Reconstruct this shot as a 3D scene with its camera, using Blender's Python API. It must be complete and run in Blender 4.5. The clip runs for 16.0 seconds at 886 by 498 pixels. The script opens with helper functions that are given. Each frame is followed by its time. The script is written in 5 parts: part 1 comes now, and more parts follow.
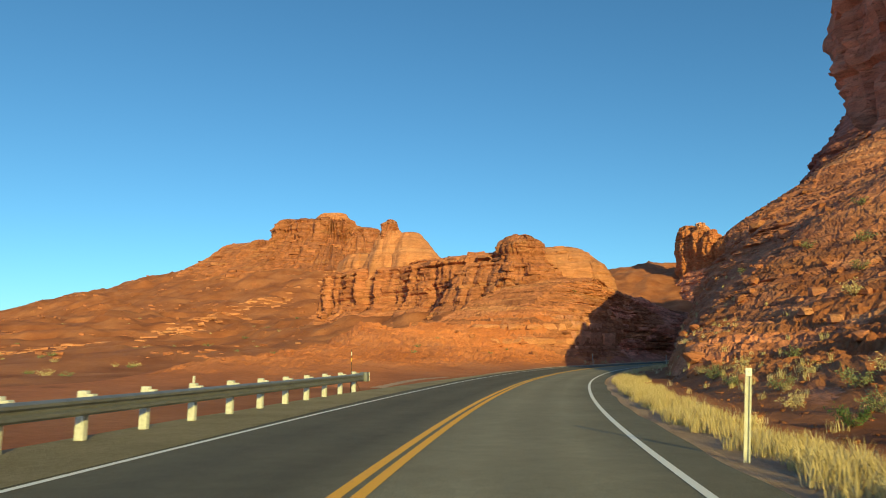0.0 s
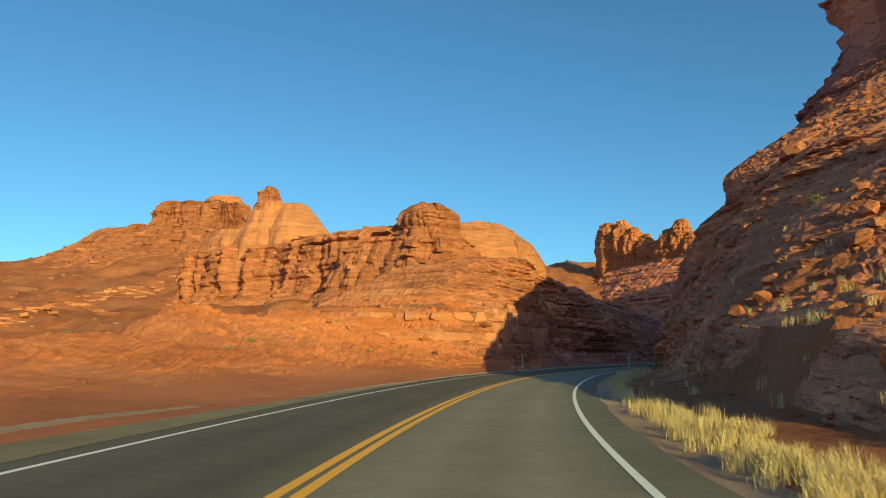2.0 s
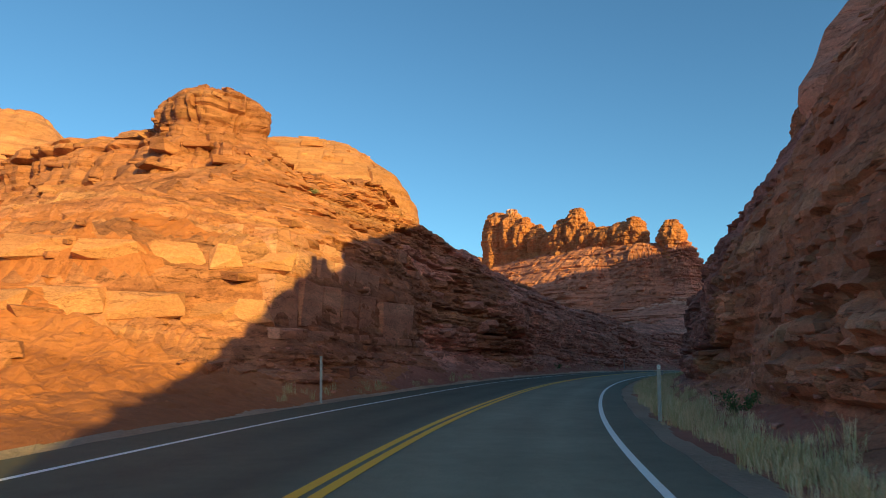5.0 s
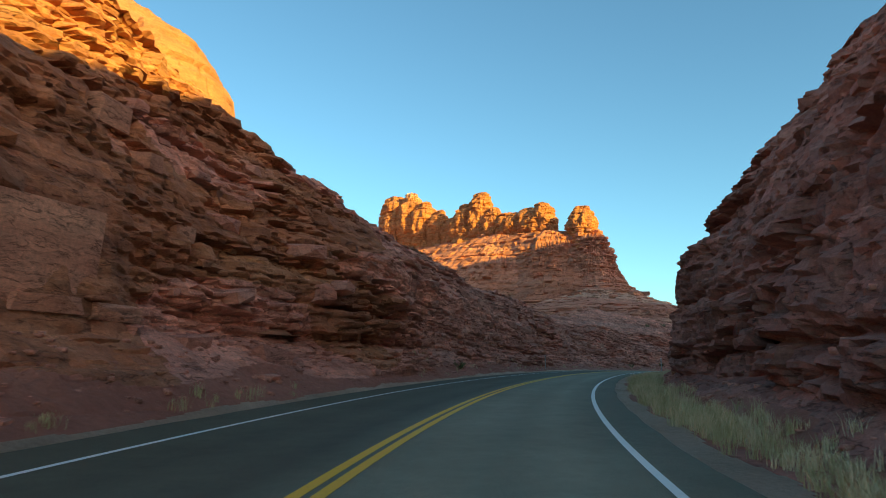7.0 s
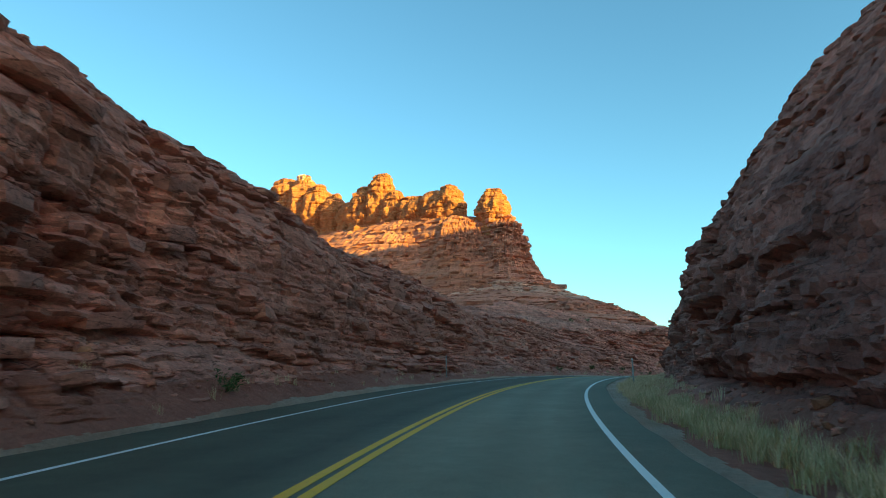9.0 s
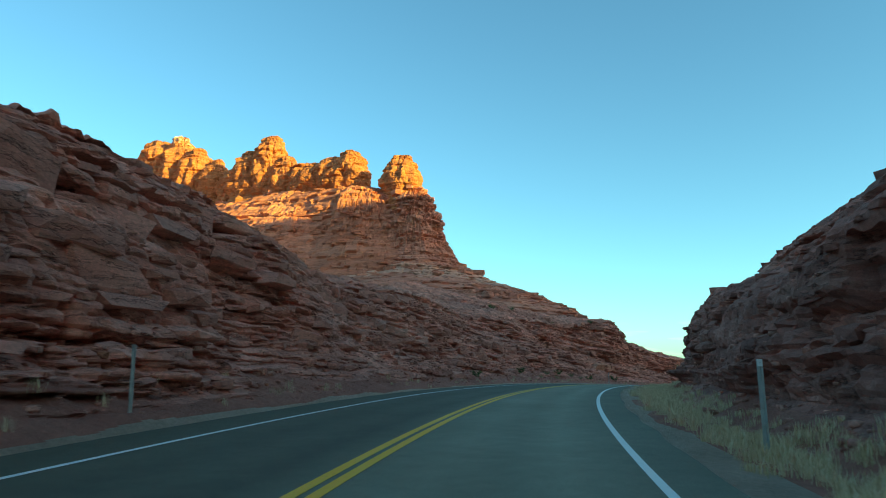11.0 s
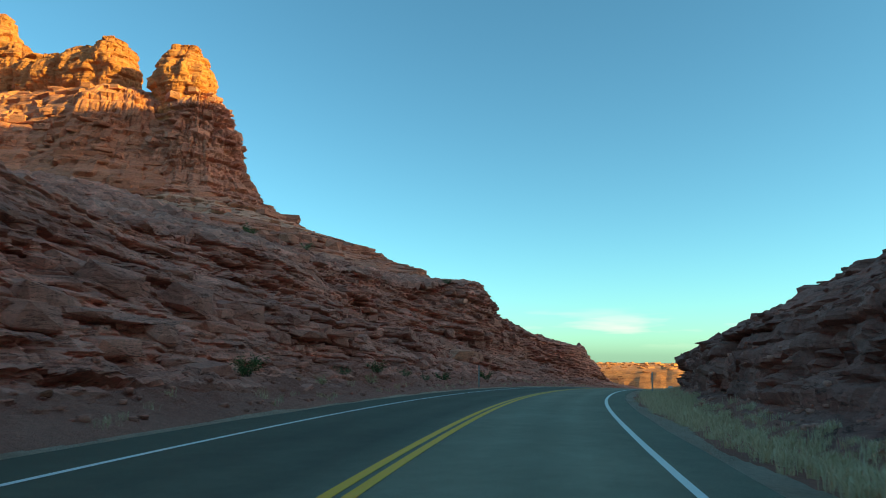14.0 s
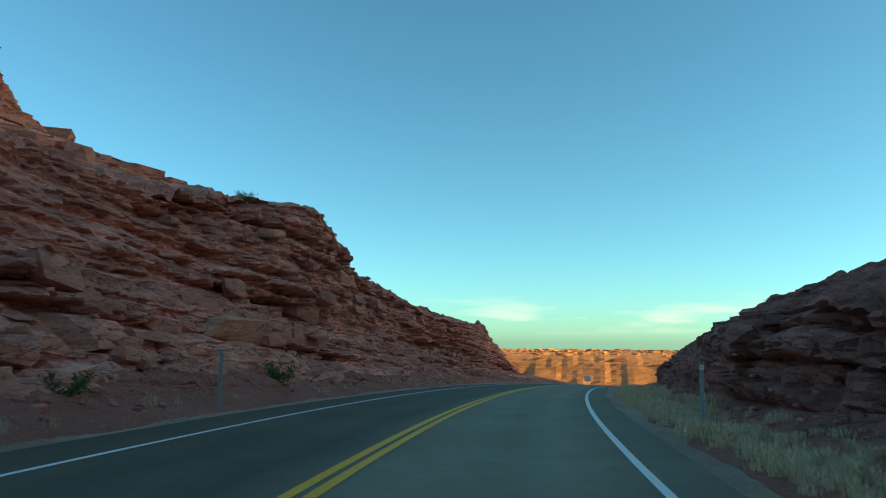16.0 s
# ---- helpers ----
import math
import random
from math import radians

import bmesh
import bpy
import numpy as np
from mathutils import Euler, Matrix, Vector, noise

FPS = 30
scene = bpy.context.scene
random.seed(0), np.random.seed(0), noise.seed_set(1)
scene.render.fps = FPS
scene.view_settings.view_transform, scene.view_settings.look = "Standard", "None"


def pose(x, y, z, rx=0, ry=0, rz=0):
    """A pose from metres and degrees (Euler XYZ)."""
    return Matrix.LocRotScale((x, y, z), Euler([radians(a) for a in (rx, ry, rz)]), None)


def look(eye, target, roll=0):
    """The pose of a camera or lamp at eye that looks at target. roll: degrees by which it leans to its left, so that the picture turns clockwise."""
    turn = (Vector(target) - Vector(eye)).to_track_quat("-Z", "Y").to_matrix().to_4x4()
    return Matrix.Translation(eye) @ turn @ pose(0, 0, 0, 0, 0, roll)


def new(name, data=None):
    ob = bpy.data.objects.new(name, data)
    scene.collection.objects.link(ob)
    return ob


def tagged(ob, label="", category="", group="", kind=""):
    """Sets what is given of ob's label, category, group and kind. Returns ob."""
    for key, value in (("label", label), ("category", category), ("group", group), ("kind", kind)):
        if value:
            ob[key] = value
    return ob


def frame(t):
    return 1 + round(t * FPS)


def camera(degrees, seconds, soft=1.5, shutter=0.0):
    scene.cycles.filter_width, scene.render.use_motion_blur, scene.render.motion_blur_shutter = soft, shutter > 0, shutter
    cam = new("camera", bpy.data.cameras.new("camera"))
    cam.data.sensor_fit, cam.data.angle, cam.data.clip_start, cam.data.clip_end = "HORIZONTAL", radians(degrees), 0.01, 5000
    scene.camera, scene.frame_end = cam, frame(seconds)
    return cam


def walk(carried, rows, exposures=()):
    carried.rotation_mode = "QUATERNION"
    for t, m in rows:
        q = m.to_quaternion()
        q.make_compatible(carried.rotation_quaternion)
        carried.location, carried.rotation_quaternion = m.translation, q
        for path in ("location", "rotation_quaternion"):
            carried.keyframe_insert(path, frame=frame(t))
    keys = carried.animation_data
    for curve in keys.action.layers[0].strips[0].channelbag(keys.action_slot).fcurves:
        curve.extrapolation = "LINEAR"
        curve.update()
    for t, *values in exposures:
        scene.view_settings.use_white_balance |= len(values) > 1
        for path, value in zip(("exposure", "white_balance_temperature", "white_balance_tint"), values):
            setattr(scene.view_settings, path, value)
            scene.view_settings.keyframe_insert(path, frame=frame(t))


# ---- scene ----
cam = camera(66.6, 16.0, 1.0, 0.12)
PATH = [
    (0.0, 0.00, 0.00, 1.35, 99.28, -0.00, 0.00),
    (0.5, 0.80, 7.32, 1.32, 99.33, -0.25, -1.95),
    (1.0, 1.84, 14.58, 1.31, 99.38, -0.45, -3.78),
    (1.5, 3.09, 21.75, 1.32, 99.42, -0.45, -5.55),
    (2.0, 4.54, 28.83, 1.34, 99.51, -0.34, -7.27),
    (2.5, 6.21, 35.86, 1.38, 99.55, -0.08, -8.94),
    (3.0, 8.08, 42.85, 1.44, 99.67, 0.14, -10.55),
    (3.5, 10.16, 49.81, 1.51, 99.78, 0.17, -12.14),
    (4.0, 12.45, 56.73, 1.61, 99.84, 0.05, -13.75),
    (4.5, 14.89, 63.46, 1.71, 99.91, -0.18, -15.42),
    (5.0, 17.43, 69.85, 1.78, 99.92, -0.44, -17.19),
    (5.5, 20.04, 75.91, 1.84, 99.90, -0.67, -19.12),
    (6.0, 22.73, 81.63, 1.87, 99.85, -0.81, -21.21),
    (6.5, 25.59, 87.17, 1.91, 99.80, -0.73, -23.38),
    (7.0, 28.72, 92.70, 1.96, 99.78, -0.44, -25.59),
    (7.5, 32.11, 98.20, 2.03, 99.83, -0.05, -27.68),
    (8.0, 35.77, 103.66, 2.12, 99.91, 0.23, -29.66),
    (8.5, 39.71, 109.13, 2.21, 99.96, 0.25, -31.56),
    (9.0, 43.97, 114.64, 2.31, 99.96, 0.14, -33.37),
    (9.5, 48.54, 120.19, 2.41, 99.93, -0.04, -35.13),
    (10.0, 53.45, 125.75, 2.50, 99.88, -0.22, -36.90),
    (10.5, 58.60, 131.22, 2.59, 99.84, -0.35, -38.71),
    (11.0, 63.88, 136.48, 2.67, 99.82, -0.37, -40.63),
    (11.5, 69.31, 141.53, 2.74, 99.80, -0.30, -42.67),
    (12.0, 74.88, 146.34, 2.79, 99.70, -0.33, -44.76),
    (12.5, 80.62, 150.92, 2.82, 99.57, -0.36, -46.83),
    (13.0, 86.54, 155.31, 2.83, 99.39, -0.39, -48.85),
    (13.5, 92.62, 159.48, 2.80, 99.14, -0.36, -50.82),
    (14.0, 98.87, 163.44, 2.74, 98.85, -0.52, -52.93),
    (14.5, 105.27, 167.15, 2.65, 98.60, -0.59, -55.24),
    (15.0, 111.85, 170.62, 2.54, 98.32, -0.70, -57.42),
    (15.5, 118.57, 173.83, 2.39, 98.10, -0.53, -59.64),
    (16.0, 125.42, 176.78, 2.21, 97.85, -0.35, -61.62),
]
walk(cam, [(t, pose(x, y, z, rx, ry, rz)) for t, x, y, z, rx, ry, rz in PATH],
     [(0, 0.12, 6350, 4), (3.2, 0.22, 6300, 3), (5.5, 0.53, 7300, 8), (6.5, 0.9, 8100, 5), (8.5, 1.35, 7900, -6), (12.5, 1.15, 7700, -10), (16, 0.85, 7300, -8)])

# ---- light ----
SUN_AZ, SUN_EL = radians(162.5), radians(13.3)
TO_SUN = Vector((math.sin(SUN_AZ) * math.cos(SUN_EL), math.cos(SUN_AZ) * math.cos(SUN_EL), math.sin(SUN_EL)))
world = bpy.data.worlds.new("sky")
scene.world = world
world.use_nodes = True
wn = world.node_tree
sky = wn.nodes.new("ShaderNodeTexSky")
sky.sky_type, sky.sun_disc = "NISHITA", False
sky.sun_elevation, sky.sun_rotation = SUN_EL, SUN_AZ
sky.altitude, sky.air_density, sky.dust_density, sky.ozone_density = 1800, 1.0, 2.6, 1.0
tint = wn.nodes.new("ShaderNodeMix")
tint.data_type, tint.blend_type = "RGBA", "MULTIPLY"
tint.inputs[0].default_value = 1.0
wn.links.new(sky.outputs[0], tint.inputs[6])
# clear blue away from the sun, the sky's own warmer glow towards it
where = wn.nodes.new("ShaderNodeTexCoord")
sunward = wn.nodes.new("ShaderNodeVectorMath")
sunward.operation = "DOT_PRODUCT"
sunward.inputs[1].default_value = TO_SUN
wn.links.new(where.outputs["Generated"], sunward.inputs[0])
glow = wn.nodes.new("ShaderNodeMapRange")
glow.interpolation_type = "SMOOTHSTEP"
glow.inputs["From Min"].default_value, glow.inputs["From Max"].default_value = 0.38, 0.95
wn.links.new(sunward.outputs["Value"], glow.inputs["Value"])
hue = wn.nodes.new("ShaderNodeMix")
hue.data_type = "RGBA"
hue.inputs[6].default_value, hue.inputs[7].default_value = (0.53, 0.97, 1.17, 1), (1.0, 0.98, 0.95, 1)
wn.links.new(glow.outputs[0], hue.inputs[0])
wn.links.new(hue.outputs[2], tint.inputs[7])
# thin clouds low in the east
stretch = wn.nodes.new("ShaderNodeMapping")
stretch.inputs["Scale"].default_value = (4.0, 4.0, 34.0)
wn.links.new(where.outputs["Generated"], stretch.inputs["Vector"])
puffs = wn.nodes.new("ShaderNodeTexNoise")
puffs.inputs["Scale"].default_value, puffs.inputs["Detail"].default_value = 1.6, 6.0
wn.links.new(stretch.outputs[0], puffs.inputs["Vector"])
axes = wn.nodes.new("ShaderNodeSeparateXYZ")
wn.links.new(where.outputs["Generated"], axes.inputs[0])


def world_ramp(value, stops):
    r = wn.nodes.new("ShaderNodeValToRGB")
    while len(r.color_ramp.elements) < len(stops):
        r.color_ramp.elements.new(0.5)
    for el, (p, v) in zip(r.color_ramp.elements, stops):
        el.position, el.color = p, (v, v, v, 1)
    wn.links.new(value, r.inputs[0])
    return r.outputs[0]


cover = world_ramp(puffs.outputs[0], [(0.50, 0.0), (0.66, 0.6)])
for value, stops in ((axes.outputs[2], [(0.01, 0.0), (0.03, 1.0), (0.045, 0.7), (0.07, 0.0)]), (axes.outputs[0], [(0.72, 0.0), (0.86, 1.0)])):
    both = wn.nodes.new("ShaderNodeMath")
    both.operation = "MULTIPLY"
    wn.links.new(cover, both.inputs[0])
    wn.links.new(world_ramp(value, stops), both.inputs[1])
    cover = both.outputs[0]
cloudy = wn.nodes.new("ShaderNodeMix")
cloudy.data_type = "RGBA"
cloudy.inputs[7].default_value = (5.4, 5.2, 4.8, 1)
wn.links.new(cover, cloudy.inputs[0])
wn.links.new(tint.outputs[2], cloudy.inputs[6])
wn.links.new(cloudy.outputs[2], wn.nodes["Background"].inputs[0])
wn.nodes["Background"].inputs[1].default_value = 0.124
sun_data = bpy.data.lights.new("sun", "SUN")
sun_data.energy, sun_data.angle, sun_data.color = 4.7, radians(0.5), (1.0, 0.77, 0.20)
sun = new("sun", sun_data)
sun.matrix_world = look(TO_SUN * 200, (0, 0, 0))


# ---- materials ----
def material(name, rough=0.9):
    m = bpy.data.materials.new(name)
    m.use_nodes = True
    t = m.node_tree
    b = t.nodes["Principled BSDF"]
    b.inputs["Roughness"].default_value = rough
    b.inputs["Specular IOR Level"].default_value = 0.25
    return m, t, b


def node(t, kind, **kw):
    n = t.nodes.new(kind)
    for k, v in kw.items():
        n.inputs[k.replace("_", " ")].default_value = v
    return n


def ramp(t, fac, stops):
    r = t.nodes.new("ShaderNodeValToRGB")
    e = r.color_ramp.elements
    while len(e) < len(stops):
        e.new(0.5)
    for el, (p, c) in zip(e, stops):
        el.position, el.color = p, (*c, 1) if len(c) == 3 else c
    t.links.new(fac, r.inputs[0])
    return r.outputs[0]


def mixc(t, fac, a, b, mode="MIX"):
    m = t.nodes.new("ShaderNodeMix")
    m.data_type, m.blend_type = "RGBA", mode
    for v, i in ((fac, 0), (a, 6), (b, 7)):
        if hasattr(v, "is_output"):
            t.links.new(v, m.inputs[i])
        else:
            m.inputs[i].default_value = v if i == 0 else (*v, 1)
    return m.outputs[2]


def place_of(t, scale=(1, 1, 1)):
    g = t.nodes.new("ShaderNodeNewGeometry")
    m = t.nodes.new("ShaderNodeMapping")
    m.inputs["Scale"].default_value = scale
    t.links.new(g.outputs["Position"], m.inputs["Vector"])
    return m.outputs[0]


def noise_of(t, vec, scale, detail=4.0, rough=0.55, out=0):
    n = node(t, "ShaderNodeTexNoise", Scale=scale, Detail=detail, Roughness=rough)
    t.links.new(vec, n.inputs["Vector"])
    return n.outputs[out]


def bump_into(t, b, height, strength, dist, normal=None):
    n = node(t, "ShaderNodeBump", Strength=strength, Distance=dist)
    t.links.new(height, n.inputs["Height"])
    if normal:
        t.links.new(normal, n.inputs["Normal"])
    t.links.new(n.outputs[0], b.inputs["Normal"])
    return n.outputs[0]


def cells(t, vec, scale, out="Color"):
    v = node(t, "ShaderNodeTexVoronoi", Scale=scale)
    v.distance = "CHEBYCHEV"
    t.links.new(vec, v.inputs["Vector"])
    return v.outputs[out]


def math_of(t, op, a, b=0.0):
    n = t.nodes.new("ShaderNodeMath")
    n.operation = op
    t.links.new(a, n.inputs[0])
    n.inputs[1].default_value = b
    return n.outputs[0]


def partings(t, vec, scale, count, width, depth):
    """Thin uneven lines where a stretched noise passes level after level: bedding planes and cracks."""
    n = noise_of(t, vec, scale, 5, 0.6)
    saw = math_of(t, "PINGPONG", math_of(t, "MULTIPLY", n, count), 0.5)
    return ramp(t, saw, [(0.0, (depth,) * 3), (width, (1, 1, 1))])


def rock(name, dark, mid, light, pale, pale_amount=0.5, relief=0.5, size=1.0, blocks=1.0):
    """Layered sandstone: thin beds across, broken blocks each in its own tone, bedding planes and cracks, desert varnish, grain."""
    m, t, b = material(name, 0.92)
    flat = place_of(t, (0.09 / size, 0.09 / size, 1.1 / size))
    free = place_of(t)
    beds = noise_of(t, flat, 1.6, 6, 0.62)
    blot = noise_of(t, free, 0.35 / size, 5, 0.6)
    grain = noise_of(t, free, 9.0 / size, 6, 0.7)
    col = ramp(t, beds, [(0.30, dark), (0.45, mid), (0.58, light), (0.70, mid), (0.80, pale)])
    tone = ramp(t, blot, [(0.30, dark), (0.52, mid), (0.72, light)])
    col = mixc(t, 0.5, col, tone)
    pale_fac = ramp(t, noise_of(t, flat, 0.7, 3, 0.5), [(0.60 - 0.12 * pale_amount, (0, 0, 0)), (0.68, (pale_amount,) * 3)])
    col = mixc(t, pale_fac, col, pale)
    # broken blocks: a warped place, much longer across than up
    warp = node(t, "ShaderNodeTexNoise", Scale=1.1 / size, Detail=5)
    t.links.new(free, warp.inputs["Vector"])
    wob = node(t, "ShaderNodeVectorMath")
    wob.operation = "MULTIPLY_ADD"
    wob.inputs[1].default_value = (1.1 * size, 1.1 * size, 0.5 * size)
    t.links.new(warp.outputs[1], wob.inputs[0])
    t.links.new(free, wob.inputs[2])
    mp = node(t, "ShaderNodeMapping", Scale=(0.42 / size, 0.42 / size, 2.1 / size))
    t.links.new(wob.outputs[0], mp.inputs["Vector"])
    big, small = cells(t, mp.outputs[0], 1.0), cells(t, mp.outputs[0], 3.1)
    own = ramp(t, mixc(t, 0.45, big, small), [(0.2, (0.84, 0.84, 0.84)), (0.5, (1.0, 1.0, 1.0)), (0.8, (1.22, 1.20, 1.18))])
    col = mixc(t, min(1.0, 0.8 * blocks), col, own, "MULTIPLY")
    # each broken block of a face keeps its own tone
    bed_tone = t.nodes.new("ShaderNodeAttribute")
    bed_tone.attribute_name = "tone"
    col = mixc(t, 1.0, col, ramp(t, bed_tone.outputs["Fac"], [(0.0, (1, 1, 1)), (0.10, (1, 1, 1)), (0.14, (0.62, 0.60, 0.60)), (0.55, (1.0, 1.0, 1.0)), (1.0, (1.42, 1.40, 1.36))]), "MULTIPLY")
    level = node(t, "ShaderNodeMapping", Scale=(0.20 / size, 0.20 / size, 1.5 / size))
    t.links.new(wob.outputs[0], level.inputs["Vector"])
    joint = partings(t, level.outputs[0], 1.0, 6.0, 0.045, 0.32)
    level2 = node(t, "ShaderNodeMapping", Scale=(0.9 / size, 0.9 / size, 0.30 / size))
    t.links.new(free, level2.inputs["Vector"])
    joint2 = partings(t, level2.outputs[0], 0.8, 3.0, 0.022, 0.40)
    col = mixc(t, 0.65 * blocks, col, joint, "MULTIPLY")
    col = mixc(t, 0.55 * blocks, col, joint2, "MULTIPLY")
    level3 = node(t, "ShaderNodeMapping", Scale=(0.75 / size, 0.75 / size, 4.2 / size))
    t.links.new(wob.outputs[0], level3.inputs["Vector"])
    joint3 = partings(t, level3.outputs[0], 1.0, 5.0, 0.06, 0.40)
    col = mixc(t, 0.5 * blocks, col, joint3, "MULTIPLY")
    speck = ramp(t, noise_of(t, free, 34.0 / size, 3, 0.7), [(0.34, (0.80, 0.80, 0.80)), (0.66, (1.22, 1.22, 1.22))])
    col = mixc(t, 0.7, col, speck, "MULTIPLY")
    streak = noise_of(t, place_of(t, (1.2, 1.2, 0.10)), 1.0 / size, 5, 0.65)
    varnish = ramp(t, streak, [(0.60, (0, 0, 0)), (0.76, (0.35, 0.35, 0.35))])
    col = mixc(t, varnish, col, tuple(c * 0.55 for c in dark))
    dust = ramp(t, grain, [(0.35, (0.82, 0.82, 0.82)), (0.65, (1.18, 1.18, 1.18))])
    col = mixc(t, 0.85, col, dust, "MULTIPLY")
    island = t.nodes.new("ShaderNodeNewGeometry")
    col = mixc(t, 0.7, col, ramp(t, island.outputs["Random Per Island"], [(0.0, (0.76, 0.74, 0.74)), (0.5, (1.0, 1.0, 1.0)), (1.0, (1.22, 1.22, 1.2))]), "MULTIPLY")
    t.links.new(col, b.inputs["Base Color"])
    n1 = bump_into(t, b, big, 0.25 * relief * blocks, 0.40 * size)
    n2 = bump_into(t, b, small, 0.40 * relief * blocks, 0.20 * size, n1)
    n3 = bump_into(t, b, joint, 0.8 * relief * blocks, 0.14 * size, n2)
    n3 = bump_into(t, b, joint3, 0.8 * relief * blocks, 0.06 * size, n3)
    n4 = bump_into(t, b, beds, 0.5 * relief, 0.20 * size, n3)
    bump_into(t, b, grain, 0.6 * relief, 0.05 * size, n4)
    return m


RED = rock("red_sandstone", (0.21, 0.072, 0.042), (0.39, 0.150, 0.084), (0.50, 0.212, 0.122), (0.58, 0.305, 0.17), 0.40, 0.8)
PALE = rock("pale_sandstone", (0.38, 0.150, 0.080), (0.52, 0.225, 0.122), (0.60, 0.280, 0.158), (0.64, 0.34, 0.205), 0.4, 0.6, 1.2, 0.85)
# the red stone again, greyed and lightened for the shaded part of the cut
GREY = rock("shade_toned_sandstone", (0.38, 0.142, 0.102), (0.61, 0.252, 0.184), (0.71, 0.325, 0.244), (0.77, 0.43, 0.34), 0.35, 0.9)
# GREY at about half its tones: the right cliff's shade put into the colour
CUT_SHADED = rock("shade_darkened_sandstone", (0.20, 0.074, 0.055), (0.34, 0.130, 0.098), (0.42, 0.175, 0.134), (0.50, 0.26, 0.20), 0.3, 0.9)
PANEL = rock("jointed_panel_sandstone", (0.42, 0.170, 0.112), (0.59, 0.262, 0.175), (0.66, 0.320, 0.218), (0.71, 0.385, 0.27), 0.4, 0.85, 0.8, 1.0)
BUTTE = rock("butte_sandstone", (0.38, 0.138, 0.092), (0.58, 0.226, 0.152), (0.65, 0.285, 0.196), (0.70, 0.37, 0.27), 0.5, 0.9, 2.0)
BAND = rock("pale_bed", (0.52, 0.26, 0.18), (0.64, 0.345, 0.25), (0.70, 0.40, 0.295), (0.74, 0.45, 0.34), 0.4, 0.6, 2.0, 0.6)
SHELF = rock("rubbly_ledge_sandstone", (0.37, 0.128, 0.076), (0.57, 0.205, 0.126), (0.63, 0.255, 0.162), (0.69, 0.34, 0.23), 0.3, 0.8, 2.0)
TOWER = rock("tower_sandstone", (0.37, 0.128, 0.058), (0.55, 0.198, 0.086), (0.61, 0.246, 0.110), (0.66, 0.315, 0.158), 0.3, 0.8, 2.0)


def soil_material(name, a, b2, c, scale=1.0):
    m, t, b = material(name, 0.95)
    free = place_of(t)
    big = noise_of(t, free, 0.12 * scale, 5, 0.6)
    small = noise_of(t, free, 3.0 * scale, 6, 0.7)
    fine = noise_of(t, free, 22.0 * scale, 4, 0.7)
    col = ramp(t, big, [(0.30, a), (0.50, b2), (0.72, c)])
    stones = node(t, "ShaderNodeTexVoronoi", Scale=3.2 * scale)
    t.links.new(free, stones.inputs["Vector"])
    spot = ramp(t, stones.outputs[0], [(0.10, (1, 1, 1)), (0.22, (0, 0, 0))])
    pick = ramp(t, small, [(0.55, (0, 0, 0)), (0.62, (0.6, 0.6, 0.6))])
    col = mixc(t, mixc(t, 1.0, spot, pick, "MULTIPLY"), col, tuple(min(1, x * 1.35) for x in c))
    col = mixc(t, 0.7, col, ramp(t, small, [(0.3, (0.72, 0.72, 0.72)), (0.7, (1.15, 1.15, 1.15))]), "MULTIPLY")
    t.links.new(col, b.inputs["Base Color"])
    n1 = bump_into(t, b, small, 0.9, 0.2)
    bump_into(t, b, fine, 0.7, 0.05, n1)
    return m


SOIL = soil_material("red_soil", (0.28, 0.092, 0.042), (0.41, 0.150, 0.070), (0.51, 0.215, 0.108))
# SOIL made lighter: sunlight painted into the flat ground left of the road
LIT_SOIL = soil_material("sun_lightened_soil", (0.40, 0.130, 0.057), (0.55, 0.192, 0.086), (0.64, 0.250, 0.122))
SHOULDER = soil_material("grey_tan_shoulder", (0.38, 0.325, 0.215), (0.46, 0.395, 0.265), (0.54, 0.465, 0.32), 4.0)
# talus at the cliffs' foot: soil colour made less red for the shade there
TALUS = soil_material("shade_toned_talus", (0.42, 0.155, 0.110), (0.54, 0.208, 0.148), (0.63, 0.270, 0.196), 1.6)
GRAVEL = soil_material("shoulder_gravel", (0.54, 0.37, 0.27), (0.66, 0.46, 0.34), (0.74, 0.55, 0.42), 3.0)


